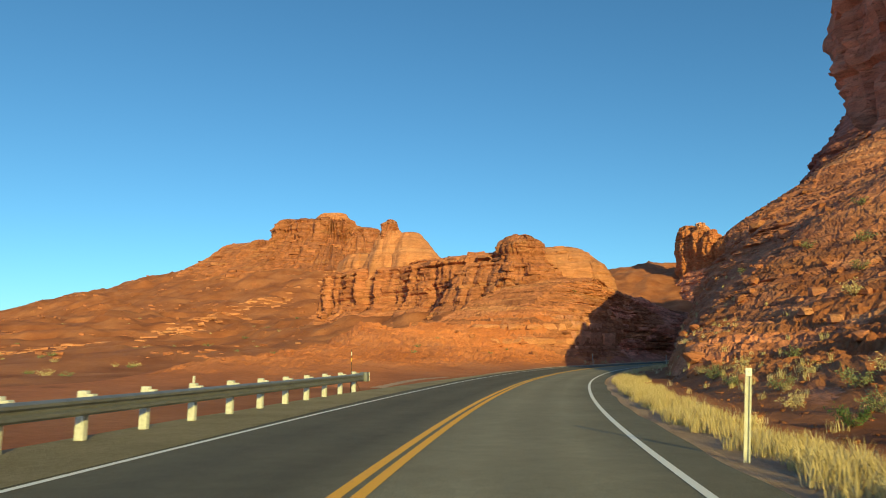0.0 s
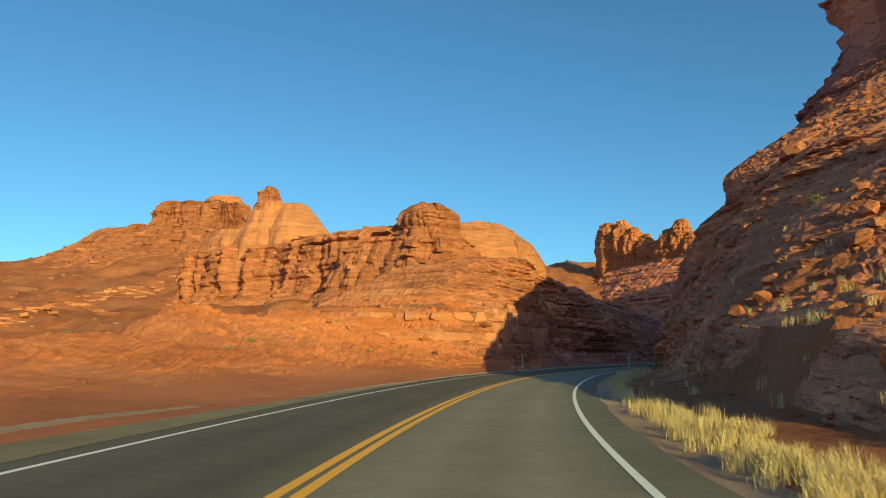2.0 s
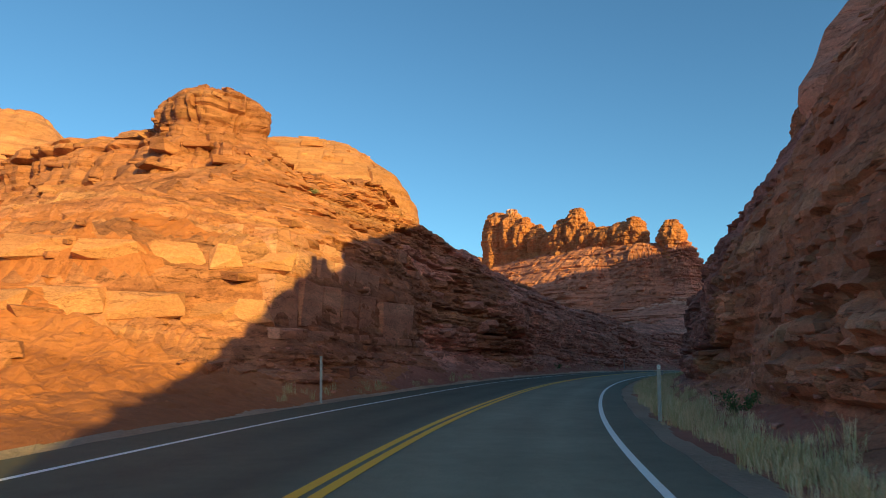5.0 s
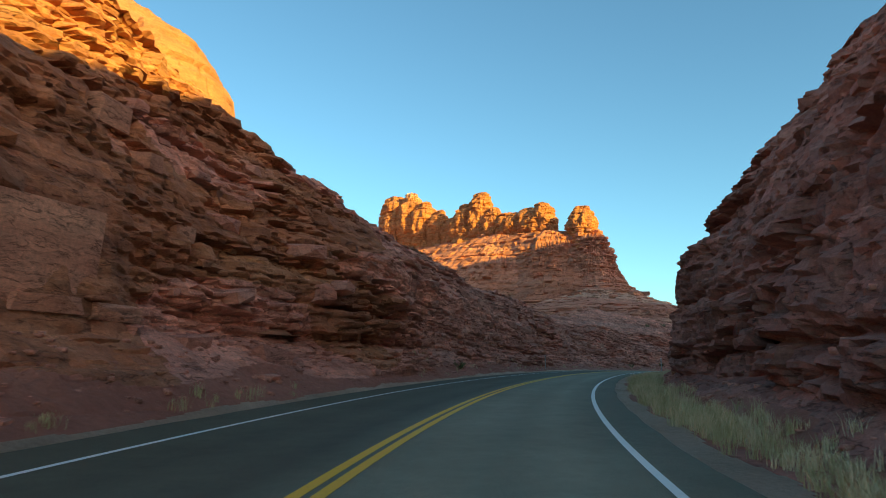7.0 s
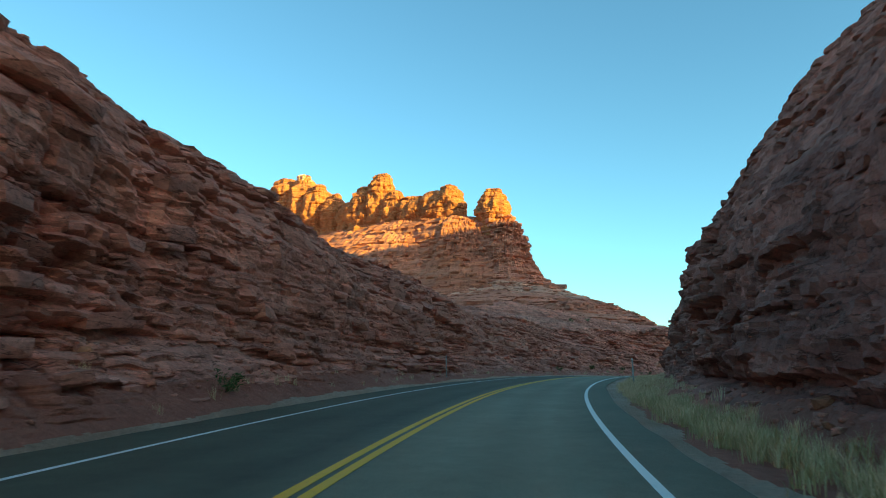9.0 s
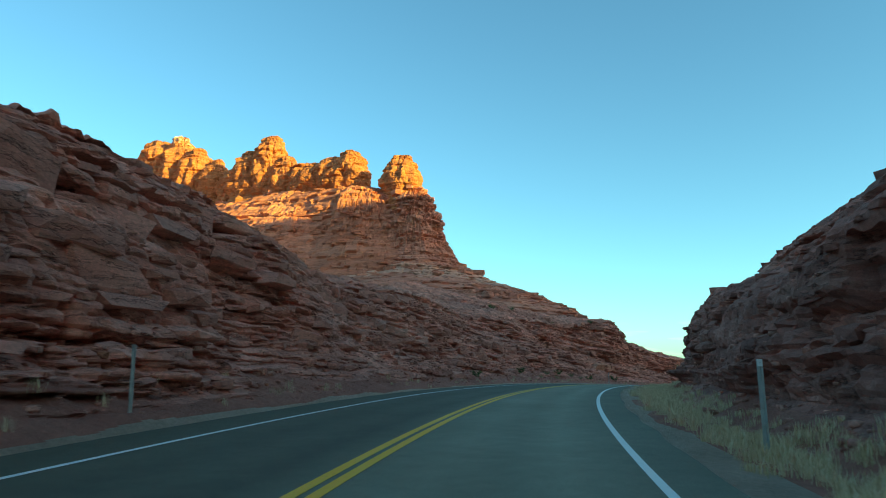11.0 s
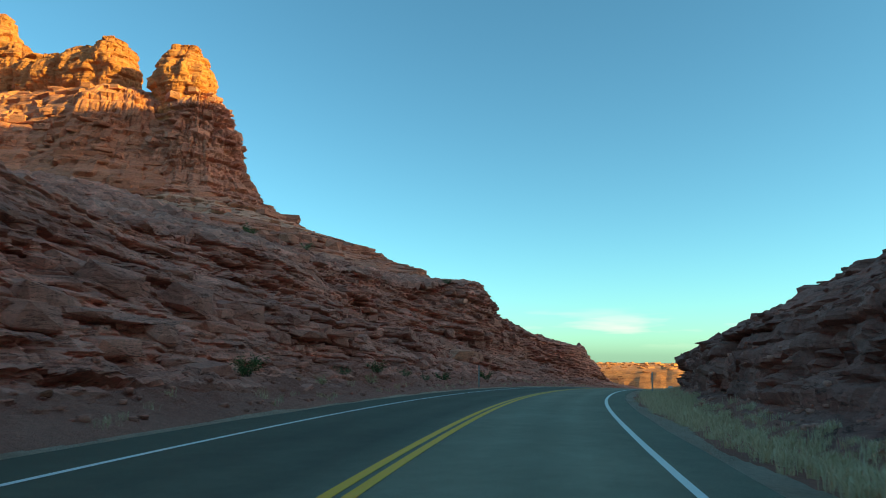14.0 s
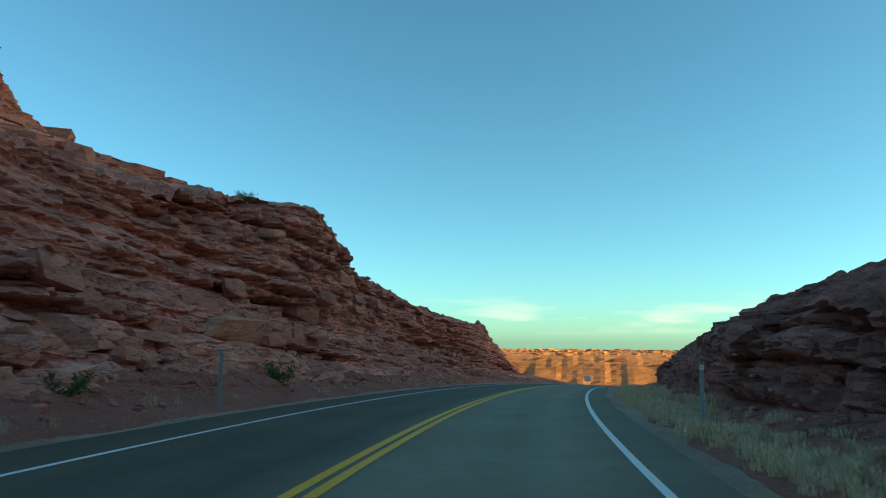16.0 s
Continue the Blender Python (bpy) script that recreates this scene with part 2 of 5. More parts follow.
def asphalt_material():
    """Worn asphalt: darker in the outer lane and on the shoulders, polished paler tracks in the inner one."""
    m, t, b = material("asphalt", 0.75)
    b.inputs["Specular IOR Level"].default_value = 0.12
    free = place_of(t)
    patch = noise_of(t, free, 0.25, 4, 0.6)
    grit = noise_of(t, free, 60.0, 3, 0.8)
    col = ramp(t, patch, [(0.3, (0.220, 0.200, 0.140)), (0.7, (0.275, 0.250, 0.178))])
    lane = t.nodes.new("ShaderNodeAttribute")
    lane.attribute_name = "across"
    place = math_of(t, "MULTIPLY_ADD", lane.outputs["Fac"], 0.1)
    place.node.inputs[2].default_value = 0.5
    sway = t.nodes.new("ShaderNodeMath")
    sway.operation = "MULTIPLY_ADD"
    t.links.new(noise_of(t, free, 0.5, 3, 0.6), sway.inputs[0])
    sway.inputs[1].default_value = 0.045
    t.links.new(place, sway.inputs[2])
    wear = [(-4.6, 0.72), (-3.75, 0.80), (-3.1, 1.02), (-2.6, 1.22), (-1.9, 1.02), (-1.1, 1.20), (-0.35, 1.05), (0.3, 0.74), (0.9, 0.50), (1.7, 0.60), (2.5, 0.51), (3.3, 0.60), (5.0, 0.52)]
    col = mixc(t, 1.0, col, ramp(t, sway.outputs[0], [(0.5225 + 0.1 * d, (v, v, v)) for d, v in wear]), "MULTIPLY")
    drawn = noise_of(t, free, 2.2, 5, 0.7)
    col = mixc(t, 0.6, col, ramp(t, drawn, [(0.3, (0.82, 0.82, 0.82)), (0.7, (1.16, 1.16, 1.16))]), "MULTIPLY")
    col = mixc(t, 0.8, col, ramp(t, grit, [(0.3, (0.6, 0.6, 0.6)), (0.7, (1.35, 1.35, 1.35))]), "MULTIPLY")
    t.links.new(col, b.inputs["Base Color"])
    bump_into(t, b, grit, 0.5, 0.006)
    return m


def paint_material(name, c):
    m, t, b = material(name, 0.6)
    free = place_of(t)
    wear = noise_of(t, free, 9.0, 6, 0.75)
    col = ramp(t, wear, [(0.30, tuple(x * 0.72 for x in c)), (0.42, c), (0.8, tuple(min(1, x * 1.06) for x in c))])
    t.links.new(col, b.inputs["Base Color"])
    return m


ASPHALT = asphalt_material()
WHITE_LINE = paint_material("white_road_paint", (0.90, 0.89, 0.84))
YELLOW_LINE = paint_material("yellow_road_paint", (1.0, 0.50, 0.03))


# ---- arithmetic of shapes ----
def hash01(*ints):
    h = np.zeros(np.broadcast(*ints).shape, np.uint64) + np.uint64(2166136261)
    for i in ints:
        h = (h ^ (np.asarray(i).astype(np.int64).astype(np.uint64) & np.uint64(0xFFFFFFFF))) * np.uint64(1099511628211)
        h ^= h >> np.uint64(29)
    h = (h * np.uint64(0x9E3779B97F4A7C15)) >> np.uint64(20)
    return (h & np.uint64(0xFFFFFF)).astype(float) / 16777216.0


def vnoise(x, y, z, seed=0):
    """Smooth noise in -1..1."""
    ix, iy, iz = np.floor(x), np.floor(y), np.floor(z)
    fx, fy, fz = x - ix, y - iy, z - iz
    fx, fy, fz = (f * f * (3 - 2 * f) for f in (fx, fy, fz))
    out = 0
    for dx in (0, 1):
        for dy in (0, 1):
            for dz in (0, 1):
                w = (fx if dx else 1 - fx) * (fy if dy else 1 - fy) * (fz if dz else 1 - fz)
                out = out + w * hash01(ix + dx, iy + dy, iz + dz, seed + 0 * ix)
    return out * 2 - 1


def fbm(x, y, z, octaves=4, seed=0):
    out, amp = 0, 1.0
    for k in range(octaves):
        out = out + amp * vnoise(x * 2**k, y * 2**k, z * 2**k, seed + 17 * k)
        amp *= 0.5
    return out


def beds(u, z, seed, thick=(0.3, 1.1), wide=(0.6, 2.4), crack=0.14):
    """Fractured rock beds on a face: along it u, up it z. Thin soft beds lie back between hard ones, and some blocks have fallen out.
    Returns how far each point stands out (about -1..1) and the numbers of its bed and block."""
    rng = np.random.RandomState(seed)
    soft = rng.rand(401) < 0.26
    edges = -12 + np.cumsum((rng.uniform(*thick, 401) * np.where(soft, 0.38, 1.0)))
    hard = np.where(soft, -1.5, rng.uniform(-0.5, 1.0, 401))
    width = rng.uniform(*wide, 401)
    z = z + 0.10 * fbm(u * 0.30, z * 0.2, 0 * u, 3, seed) * thick[1] + 0.35 * thick[1] * vnoise(u * 0.05, 0 * u, 0 * u, seed + 5)
    k = np.clip(np.searchsorted(edges, z), 1, 399)
    c = (u + 0.25 * fbm(u * 0.9, z * 0.9, 0 * u, 2, seed + 3)) / width[k] + 7.3 * k
    ci = np.floor(c)
    gap_u = np.minimum(c - ci, 1 - (c - ci)) * width[k]
    gap_z = np.minimum(z - edges[k - 1], edges[k] - z)
    own = hash01(k, ci, 0 * k + seed) * 2 - 1
    own = np.where(own < -0.82, own - 0.7, own)
    tilt = 1.2 * (hash01(k, ci, 0 * k + seed + 9) - 0.5) * (c - ci - 0.5) + (hash01(k, ci, 0 * k + seed + 4) - 0.3) * (z - edges[k - 1]) / (edges[k] - edges[k - 1])
    out = 0.45 * hard[k] + 0.55 * own + 0.4 * tilt
    out = out - 0.6 * np.exp(-(gap_u / (0.5 * crack)) ** 2) * ~soft[k] - 0.3 * np.exp(-(gap_z / (0.4 * crack)) ** 2)
    return out, k, ci


def smooth_between(x, xs, ys):
    """Values between stations, with soft corners."""
    x, xs = np.asarray(x, float), np.asarray(xs, float)
    i = np.clip(np.searchsorted(xs, x) - 1, 0, len(xs) - 2)
    u = np.clip((x - xs[i]) / (xs[i + 1] - xs[i]), 0, 1)
    u = u * u * (3 - 2 * u)
    ys = np.asarray(ys, float)
    if ys.ndim > 1:
        u = u[:, None]
    return ys[i] * (1 - u) + ys[i + 1] * u


def curve_through(points, steps):
    p = np.asarray(points, float)
    q = np.vstack([2 * p[0] - p[1], p, 2 * p[-1] - p[-2]])
    out = []
    u = np.linspace(0, 1, steps, endpoint=False)[:, None]
    for a, b, c, d in zip(q[:-3], q[1:-2], q[2:-1], q[3:]):
        out.append(0.5 * (2 * b + (c - a) * u + (2 * a - 5 * b + 4 * c - d) * u**2 + (3 * b - a - 3 * c + d) * u**3))
    return np.vstack(out + [p[-1:]])


def grid_mesh(name, pts, mat, parent=None, closed=False, smooth=False, slots=None, slot_of=None, flip=False):
    """A sheet from an array of points, rows by columns."""
    r, c = pts.shape[:2]
    me = bpy.data.meshes.new(name)
    i = np.arange(r * c).reshape(r, c)
    if closed:
        a, b = i, np.roll(i, -1, 1)
        quads = np.stack([a[:-1], b[:-1], b[1:], a[1:]], -1).reshape(-1, 4)
    else:
        quads = np.stack([i[:-1, :-1], i[:-1, 1:], i[1:, 1:], i[1:, :-1]], -1).reshape(-1, 4)
    if flip:
        quads = quads[:, ::-1]
    n = len(quads)
    me.vertices.add(r * c)
    me.vertices.foreach_set("co", pts.reshape(-1).astype(np.float32))
    me.loops.add(4 * n)
    me.loops.foreach_set("vertex_index", quads.reshape(-1).astype(np.int32))
    me.polygons.add(n)
    me.polygons.foreach_set("loop_start", np.arange(0, 4 * n, 4, dtype=np.int32))
    me.update(calc_edges=True)
    for m in slots or [mat]:
        me.materials.append(m)
    if slot_of is not None:
        me.polygons.foreach_set("material_index", slot_of.reshape(-1).astype(np.int32))
    me.polygons.foreach_set("use_smooth", np.full(n, smooth))
    me.update()
    ob = new(name, me)
    ob.parent = parent
    return ob


# ---- the road's line ----
CENTRE_X = [0.68, -1.40, -2.49, -2.59, -1.69, 0.04, 2.52, 5.75, 10.12, 15.39, 20.86, 27.01, 34.02, 42.24, 51.82, 62.35, 73.55, 85.36, 97.85, 111.01, 124.62, 138.59, 152.88, 167.38, 182.07, 196.89, 211.82, 226.80, 241.80]
CENTRE_Y = [-59.63, -44.78, -29.81, -14.82, 0.16, 14.86, 29.28, 43.52, 57.54, 70.70, 82.55, 93.71, 104.87, 116.02, 127.24, 138.07, 147.95, 156.97, 165.11, 172.27, 178.75, 184.18, 188.76, 192.57, 195.62, 197.88, 199.36, 200.05, 199.95]
CENTRE_Z = [0.24, 0.18, 0.12, 0.06, 0.00, -0.04, -0.01, 0.09, 0.26, 0.43, 0.52, 0.61, 0.77, 0.96, 1.15, 1.32, 1.44, 1.48, 1.39, 1.19, 0.86, 0.47, -0.04, -0.65, -1.37, -2.20, -3.14, -4.19, -5.34]
LINE = curve_through(np.stack([CENTRE_X, CENTRE_Y, CENTRE_Z], -1), 40)
LINE_S = np.concatenate([[0], np.cumsum(np.linalg.norm(np.diff(LINE[:, :2], axis=0), axis=1))])
LINE_S -= LINE_S[160]
S0, S1 = LINE_S[0], LINE_S[-1]


def along(s):
    """Points of the centre line and the way to its left, at s metres from the start."""
    p = np.stack([np.interp(s, LINE_S, LINE[:, k]) for k in range(3)], -1)
    a = np.stack([np.interp(np.asarray(s) + 1.0, LINE_S, LINE[:, k]) - np.interp(np.asarray(s) - 1.0, LINE_S, LINE[:, k]) for k in range(2)], -1)
    a /= np.linalg.norm(a, axis=-1, keepdims=True)
    return p, np.stack([-a[..., 1], a[..., 0]], -1)


def beside(s, d, z=0.0):
    """The place s metres along the road and d metres to its left, z above it."""
    p, n = along(np.asarray(s, float))
    out = np.array(p)
    out[..., :2] += n * np.asarray(d, float)[..., None]
    out[..., 2] += z
    return out


def road_coords(x, y):
    """s and d of places, by the nearest point of the line."""
    x, y = np.ravel(x), np.ravel(y)
    pts, ss = LINE[::4, :2], LINE_S[::4]
    s, d, z = np.empty(len(x)), np.empty(len(x)), np.empty(len(x))
    for a in range(0, len(x), 20000):
        q = np.stack([x[a:a + 20000], y[a:a + 20000]], -1)
        i = ((q[:, None] - pts[None]) ** 2).sum(-1).argmin(1)
        s[a:a + 20000] = ss[i]
        p, n = along(ss[i])
        d[a:a + 20000] = ((q - p[:, :2]) * n).sum(-1)
        far = np.linalg.norm(q - p[:, :2], axis=1)
        d[a:a + 20000] = np.where(d[a:a + 20000] >= 0, far, -far)
        z[a:a + 20000] = p[:, 2]
    return s, d, z


def strip(name, s_from, s_to, d_left, d_right, lift, mat, step=0.5, parent=None, cols=2):
    s = np.arange(s_from, s_to + step, step)
    rows = []
    for k in range(cols):
        rows.append(beside(s, np.full(len(s), d_left + (d_right - d_left) * k / (cols - 1)), lift))
    return grid_mesh(name, np.stack(rows, 1)[:, ::-1], mat, parent, smooth=True)


def part(name, bm, mat, parent=None, label="", smooth=False):
    me = bpy.data.meshes.new(name)
    bm.to_mesh(me)
    bm.free()
    if smooth:
        for p in me.polygons:
            p.use_smooth = True
    me.materials.append(mat)
    ob = new(name, me)
    ob.parent = parent
    return tagged(ob, label)

# ---- ground ----
def ridge(x, y, line, tops, reach, shares):
    """Height of a long hill: its crest runs along line; shares of the crest's height at distances reach."""
    best = np.zeros(x.shape)
    for (ax, ay), (bx, by), za, zb in zip(line[:-1], line[1:], tops[:-1], tops[1:]):
        ux, uy = bx - ax, by - ay
        t = np.clip(((x - ax) * ux + (y - ay) * uy) / (ux * ux + uy * uy), 0, 1)
        dist = np.hypot(x - ax - t * ux, y - ay - t * uy)
        dist = dist * (1 + 0.12 * vnoise(x * 0.02, y * 0.02, 0 * x, 40)) + 3 * vnoise(x * 0.06, y * 0.06, 0 * x, 41)
        best = np.maximum(best, (za + t * (zb - za)) * np.interp(dist, reach, shares))
    return best


def ground_height(x, y, s, d, z_road):
    h = 0.35 * fbm(x * 0.05, y * 0.05, 0 * x, 4, 11) + 0.22 * fbm(x * 0.35, y * 0.35, 0 * x, 3, 12)
    hills = ridge(x, y, [(-30, 176), (16, 136), (34, 138)], [13, 13, 9], [0, 8, 28, 46, 70], [1, 0.92, 0.50, 0.22, 0])
    hills = np.maximum(hills, ridge(x, y, [(10, 400), (-66, 335), (-110, 365), (-154, 440), (-226, 474), (-268, 486), (-312, 496), (-420, 520), (-700, 560)], [34, 54, 56, 46, 30, 19, 11, 6, 3], [0, 50, 110, 240], [1, 0.70, 0.31, 0]))
    hills = np.maximum(hills, ridge(x, y, [(130, 380), (150, 268)], [20, 13], [0, 34, 60, 90, 130], [1, 0.9, 0.6, 0.3, 0]))
    hills = np.maximum(hills, ridge(x, y, [(10, 400), (130, 390)], [44, 58], [0, 40, 90, 140], [1, 0.8, 0.4, 0]))
    hills = np.maximum(hills, ridge(x, y, [(72, 66), (125, 80), (262, 70)], [24, 26, 24], [0, 22, 40, 55], [1, 0.9, 0.4, 0]))
    rough_hill = hills + np.clip(hills, 0, 6) * 0.22 * fbm(x * 0.15, y * 0.15, 0 * x, 4, 13)
    # ledges of harder beds on the slopes
    bed = rough_hill / 2.6 + 0.5 * fbm(x * 0.015, y * 0.015, 0 * x, 3, 14)
    ledge = (np.floor(bed) + np.clip((bed - np.floor(bed)) * 3.2 - 0.8, 0, 1)) - bed
    rough_hill = rough_hill + np.clip((hills - 2) / 8, 0, 1) * 1.5 * ledge * np.clip(0.6 + vnoise(x * 0.03, y * 0.03, 0 * x, 15), 0, 1)
    z = np.where(hills > 0.01, np.maximum(h * 0.6, rough_hill), h)
    # the valley beyond the cut, and the low country behind it
    east = np.clip((x - 185) / 80, 0, 1)
    z = z * (1 - east) + east * (h - 30 - 0.012 * np.clip(x - 400, 0, 9000))
    near = np.clip((np.abs(d) - 10) / 16, 0, 1)
    near = near * near * (3 - 2 * near)
    return (z_road - 0.35) * (1 - near) + (z - 0.3) * near


def steps(*spans):
    return np.unique(np.concatenate([np.arange(a, b, st) for a, b, st in spans] + [[spans[-1][1]]]))


gx = steps((-4000, -1000, 500), (-1000, -400, 60), (-400, -180, 6), (-180, -50, 1.8), (-50, 200, 1.25), (200, 420, 4), (420, 1000, 60), (1000, 4000, 500))
gy = steps((-4000, -1000, 500), (-1000, -200, 80), (-200, -60, 8), (-60, 0, 3), (0, 215, 1.25), (215, 380, 2.2), (380, 560, 5), (560, 1000, 40), (1000, 4000, 500))
GX, GY = np.meshgrid(gx, gy)
gs, gd, gz = road_coords(GX, GY)
GZ = ground_height(GX.ravel(), GY.ravel(), gs, gd, gz).reshape(GX.shape)
ground = grid_mesh("ground", np.stack([GX, GY, GZ], -1), SOIL, smooth=True)
tagged(ground, "red desert soil with scattered stones, reaching the horizon", "ground", kind="structure")

# ---- road ----
road_s = np.arange(S0 + 1, S1 - 0.5, 0.5)
left_edge = np.interp(road_s, [60, 88], [4.62, 5.08]) + 0.05 * vnoise(road_s * 0.6, 0 * road_s, 0 * road_s, 3)
right_edge = -4.48 + 0.06 * vnoise(road_s * 0.5, 0 * road_s, 0 * road_s, 4)
across = right_edge[:, None] + (left_edge - right_edge)[:, None] * np.linspace(0, 1, 12)
road = grid_mesh("road", beside(np.repeat(road_s[:, None], 12, 1), across), ASPHALT, smooth=True, flip=True)
road.data.attributes.new("across", "FLOAT", "POINT").data.foreach_set("value", across.ravel().astype(np.float32))
tagged(road, "worn dark asphalt two-lane road curving through the cut", "road", kind="structure")
edge_s = np.arange(S0 + 1, 64, 0.5)
inner = np.interp(edge_s, [8, 26, 64], [3.78, 4.15, 4.45]) + 0.05 * vnoise(edge_s * 0.4, 0 * edge_s, 0 * edge_s, 5)
outer = np.interp(edge_s, [24, 46, 64], [6.25, 5.30, 4.72]) + 0.10 * vnoise(edge_s * 0.5, 0 * edge_s, 0 * edge_s, 6)
shoulder = grid_mesh("shoulder", beside(np.repeat(edge_s[:, None], 6, 1), inner[:, None] + (outer - inner)[:, None] * np.linspace(0, 1, 6), 0.006), SHOULDER, smooth=True)
tagged(shoulder, "grey-tan compacted gravel shoulder along the asphalt", "road shoulder", kind="structure")
line_left = strip("edge_line", S0 + 1, S1 - 1, 3.72, 3.60, 0.006, WHITE_LINE, 0.5)
tagged(line_left, "solid white painted edge line on asphalt", "road marking", kind="structure")
line_right = strip("edge_line", S0 + 1, S1 - 1, -3.60, -3.72, 0.006, WHITE_LINE, 0.5)
tagged(line_right, "solid white painted edge line on asphalt", "road marking", kind="structure")
for a in (0.195, -0.045):
    ln = strip("centre_line", S0 + 1, S1 - 1, a, a - 0.15, 0.006, YELLOW_LINE, 0.5)
    tagged(ln, "solid yellow painted centre line, one of a pair", "road marking", kind="structure")


# ---- rock walls beside the road ----
SURFACE = {}
FACES = {}


def wall_sheet(name, stations, side, s_steps, rows, seed, thick, wide, stand, dip, label, mats, tone, calm=None):
    """A rock face beside the road. Each station: s and some (d, z) up its profile. The rows follow the profile, the columns the road."""
    st = np.array([s for s, *_ in stations], float)
    prof = np.array([np.array(p, float).reshape(-1, 2) for _, p in stations])
    s = s_steps
    P = smooth_between(s, st, prof.reshape(len(st), -1)).reshape(len(s), -1, 2)
    seg = np.linalg.norm(np.diff(P, axis=1), axis=2)
    u = np.concatenate([np.zeros((len(s), 1)), np.cumsum(seg, 1)], 1)
    share = np.linspace(0, 1, rows) ** 1.25
    uu = share[None] * u[:, -1:]
    D = np.stack([np.interp(a, b, c) for a, b, c in zip(uu, u, P[:, :, 0])])
    Z = np.stack([np.interp(a, b, c) for a, b, c in zip(uu, u, P[:, :, 1])])
    slope_d, slope_z = np.gradient(D, axis=1), np.gradient(Z, axis=1)
    steep = np.clip(slope_z / (np.hypot(slope_d, slope_z) + 1e-9), 0, 1)
    SS = np.repeat(s[:, None], rows, 1)
    level = Z + dip * SS
    # big buttresses and hollows of the face, fractured beds at three sizes, grit
    soft = fbm(SS * 0.09, Z * 0.14, 0 * Z, 3, seed + 1)
    b1, k1, c1 = beds(SS, level, seed, thick, wide, 0.16)
    b2, k2, c2 = beds(SS + 3.1, level, seed + 50, tuple(t * 0.36 for t in thick), tuple(w * 0.36 for w in wide), 0.09)
    b0, k0, c0 = beds(SS + 7.7, level, seed + 90, tuple(t * 2.6 for t in thick), tuple(w * 3.0 for w in wide), 0.25)
    g = fbm(SS * 2.4, Z * 2.4, D * 2.4, 3, seed + 2)
    rise = np.clip((Z - 0.12) / 1.0, 0, 1)
    rockiness = np.clip((steep - 0.28) / 0.30, 0, 1)
    patchy = np.clip(0.75 + 0.9 * vnoise(SS * 0.16, Z * 0.28, 0 * Z, seed + 8), 0.25, 1.5)
    quiet = 1.0 if calm is None else calm(SS, Z)
    out = rise * (quiet * (0.75 * soft + stand * rockiness * patchy * (0.62 * b0 + 0.80 * b1 + 0.34 * b2)) + 0.08 * g) + (1 - rise) * 0.05 * g
    # where the face lies back, ledges and rubble rise instead
    up = rise * (1 - rockiness) * (0.35 * b1 * stand + 0.30 * b2 * stand + 0.12 * g)
    D2 = D - out * (0.30 + 0.70 * steep)
    Z2 = Z + up + rise * 0.05 * g
    D2[:, 0], Z2[:, 0] = D[:, 0], Z[:, 0]
    pts = beside(SS, side * D2, 0)
    pts[..., 2] += Z2
    SURFACE[side] = (s, D2, Z2)
    slot = tone(SS, Z2, D2, k1, c1)
    FACES[name] = (pts, slot, beside(SS, 0 * D2, 0), rockiness * rise)
    own_tone = np.clip(0.17 + 0.83 * (0.22 * hash01(k0, 0 * k0 + seed) + 0.50 * hash01(k1, c1, 0 * k1 + seed + 1) + 0.28 * hash01(k2, c2, 0 * k2 + seed + 2)), 0.17, 1)
    if side > 0:
        pts, slot, own_tone = pts[:, ::-1], slot[:, ::-1], own_tone[:, ::-1]
    ob = grid_mesh(name, pts, mats[0], slots=mats, slot_of=slot[:-1, :-1])
    ob.data.attributes.new("tone", "FLOAT", "FACE").data.foreach_set("value", own_tone[:-1, :-1].ravel().astype(np.float32))
    return tagged(ob, label, "rock wall", kind="structure")


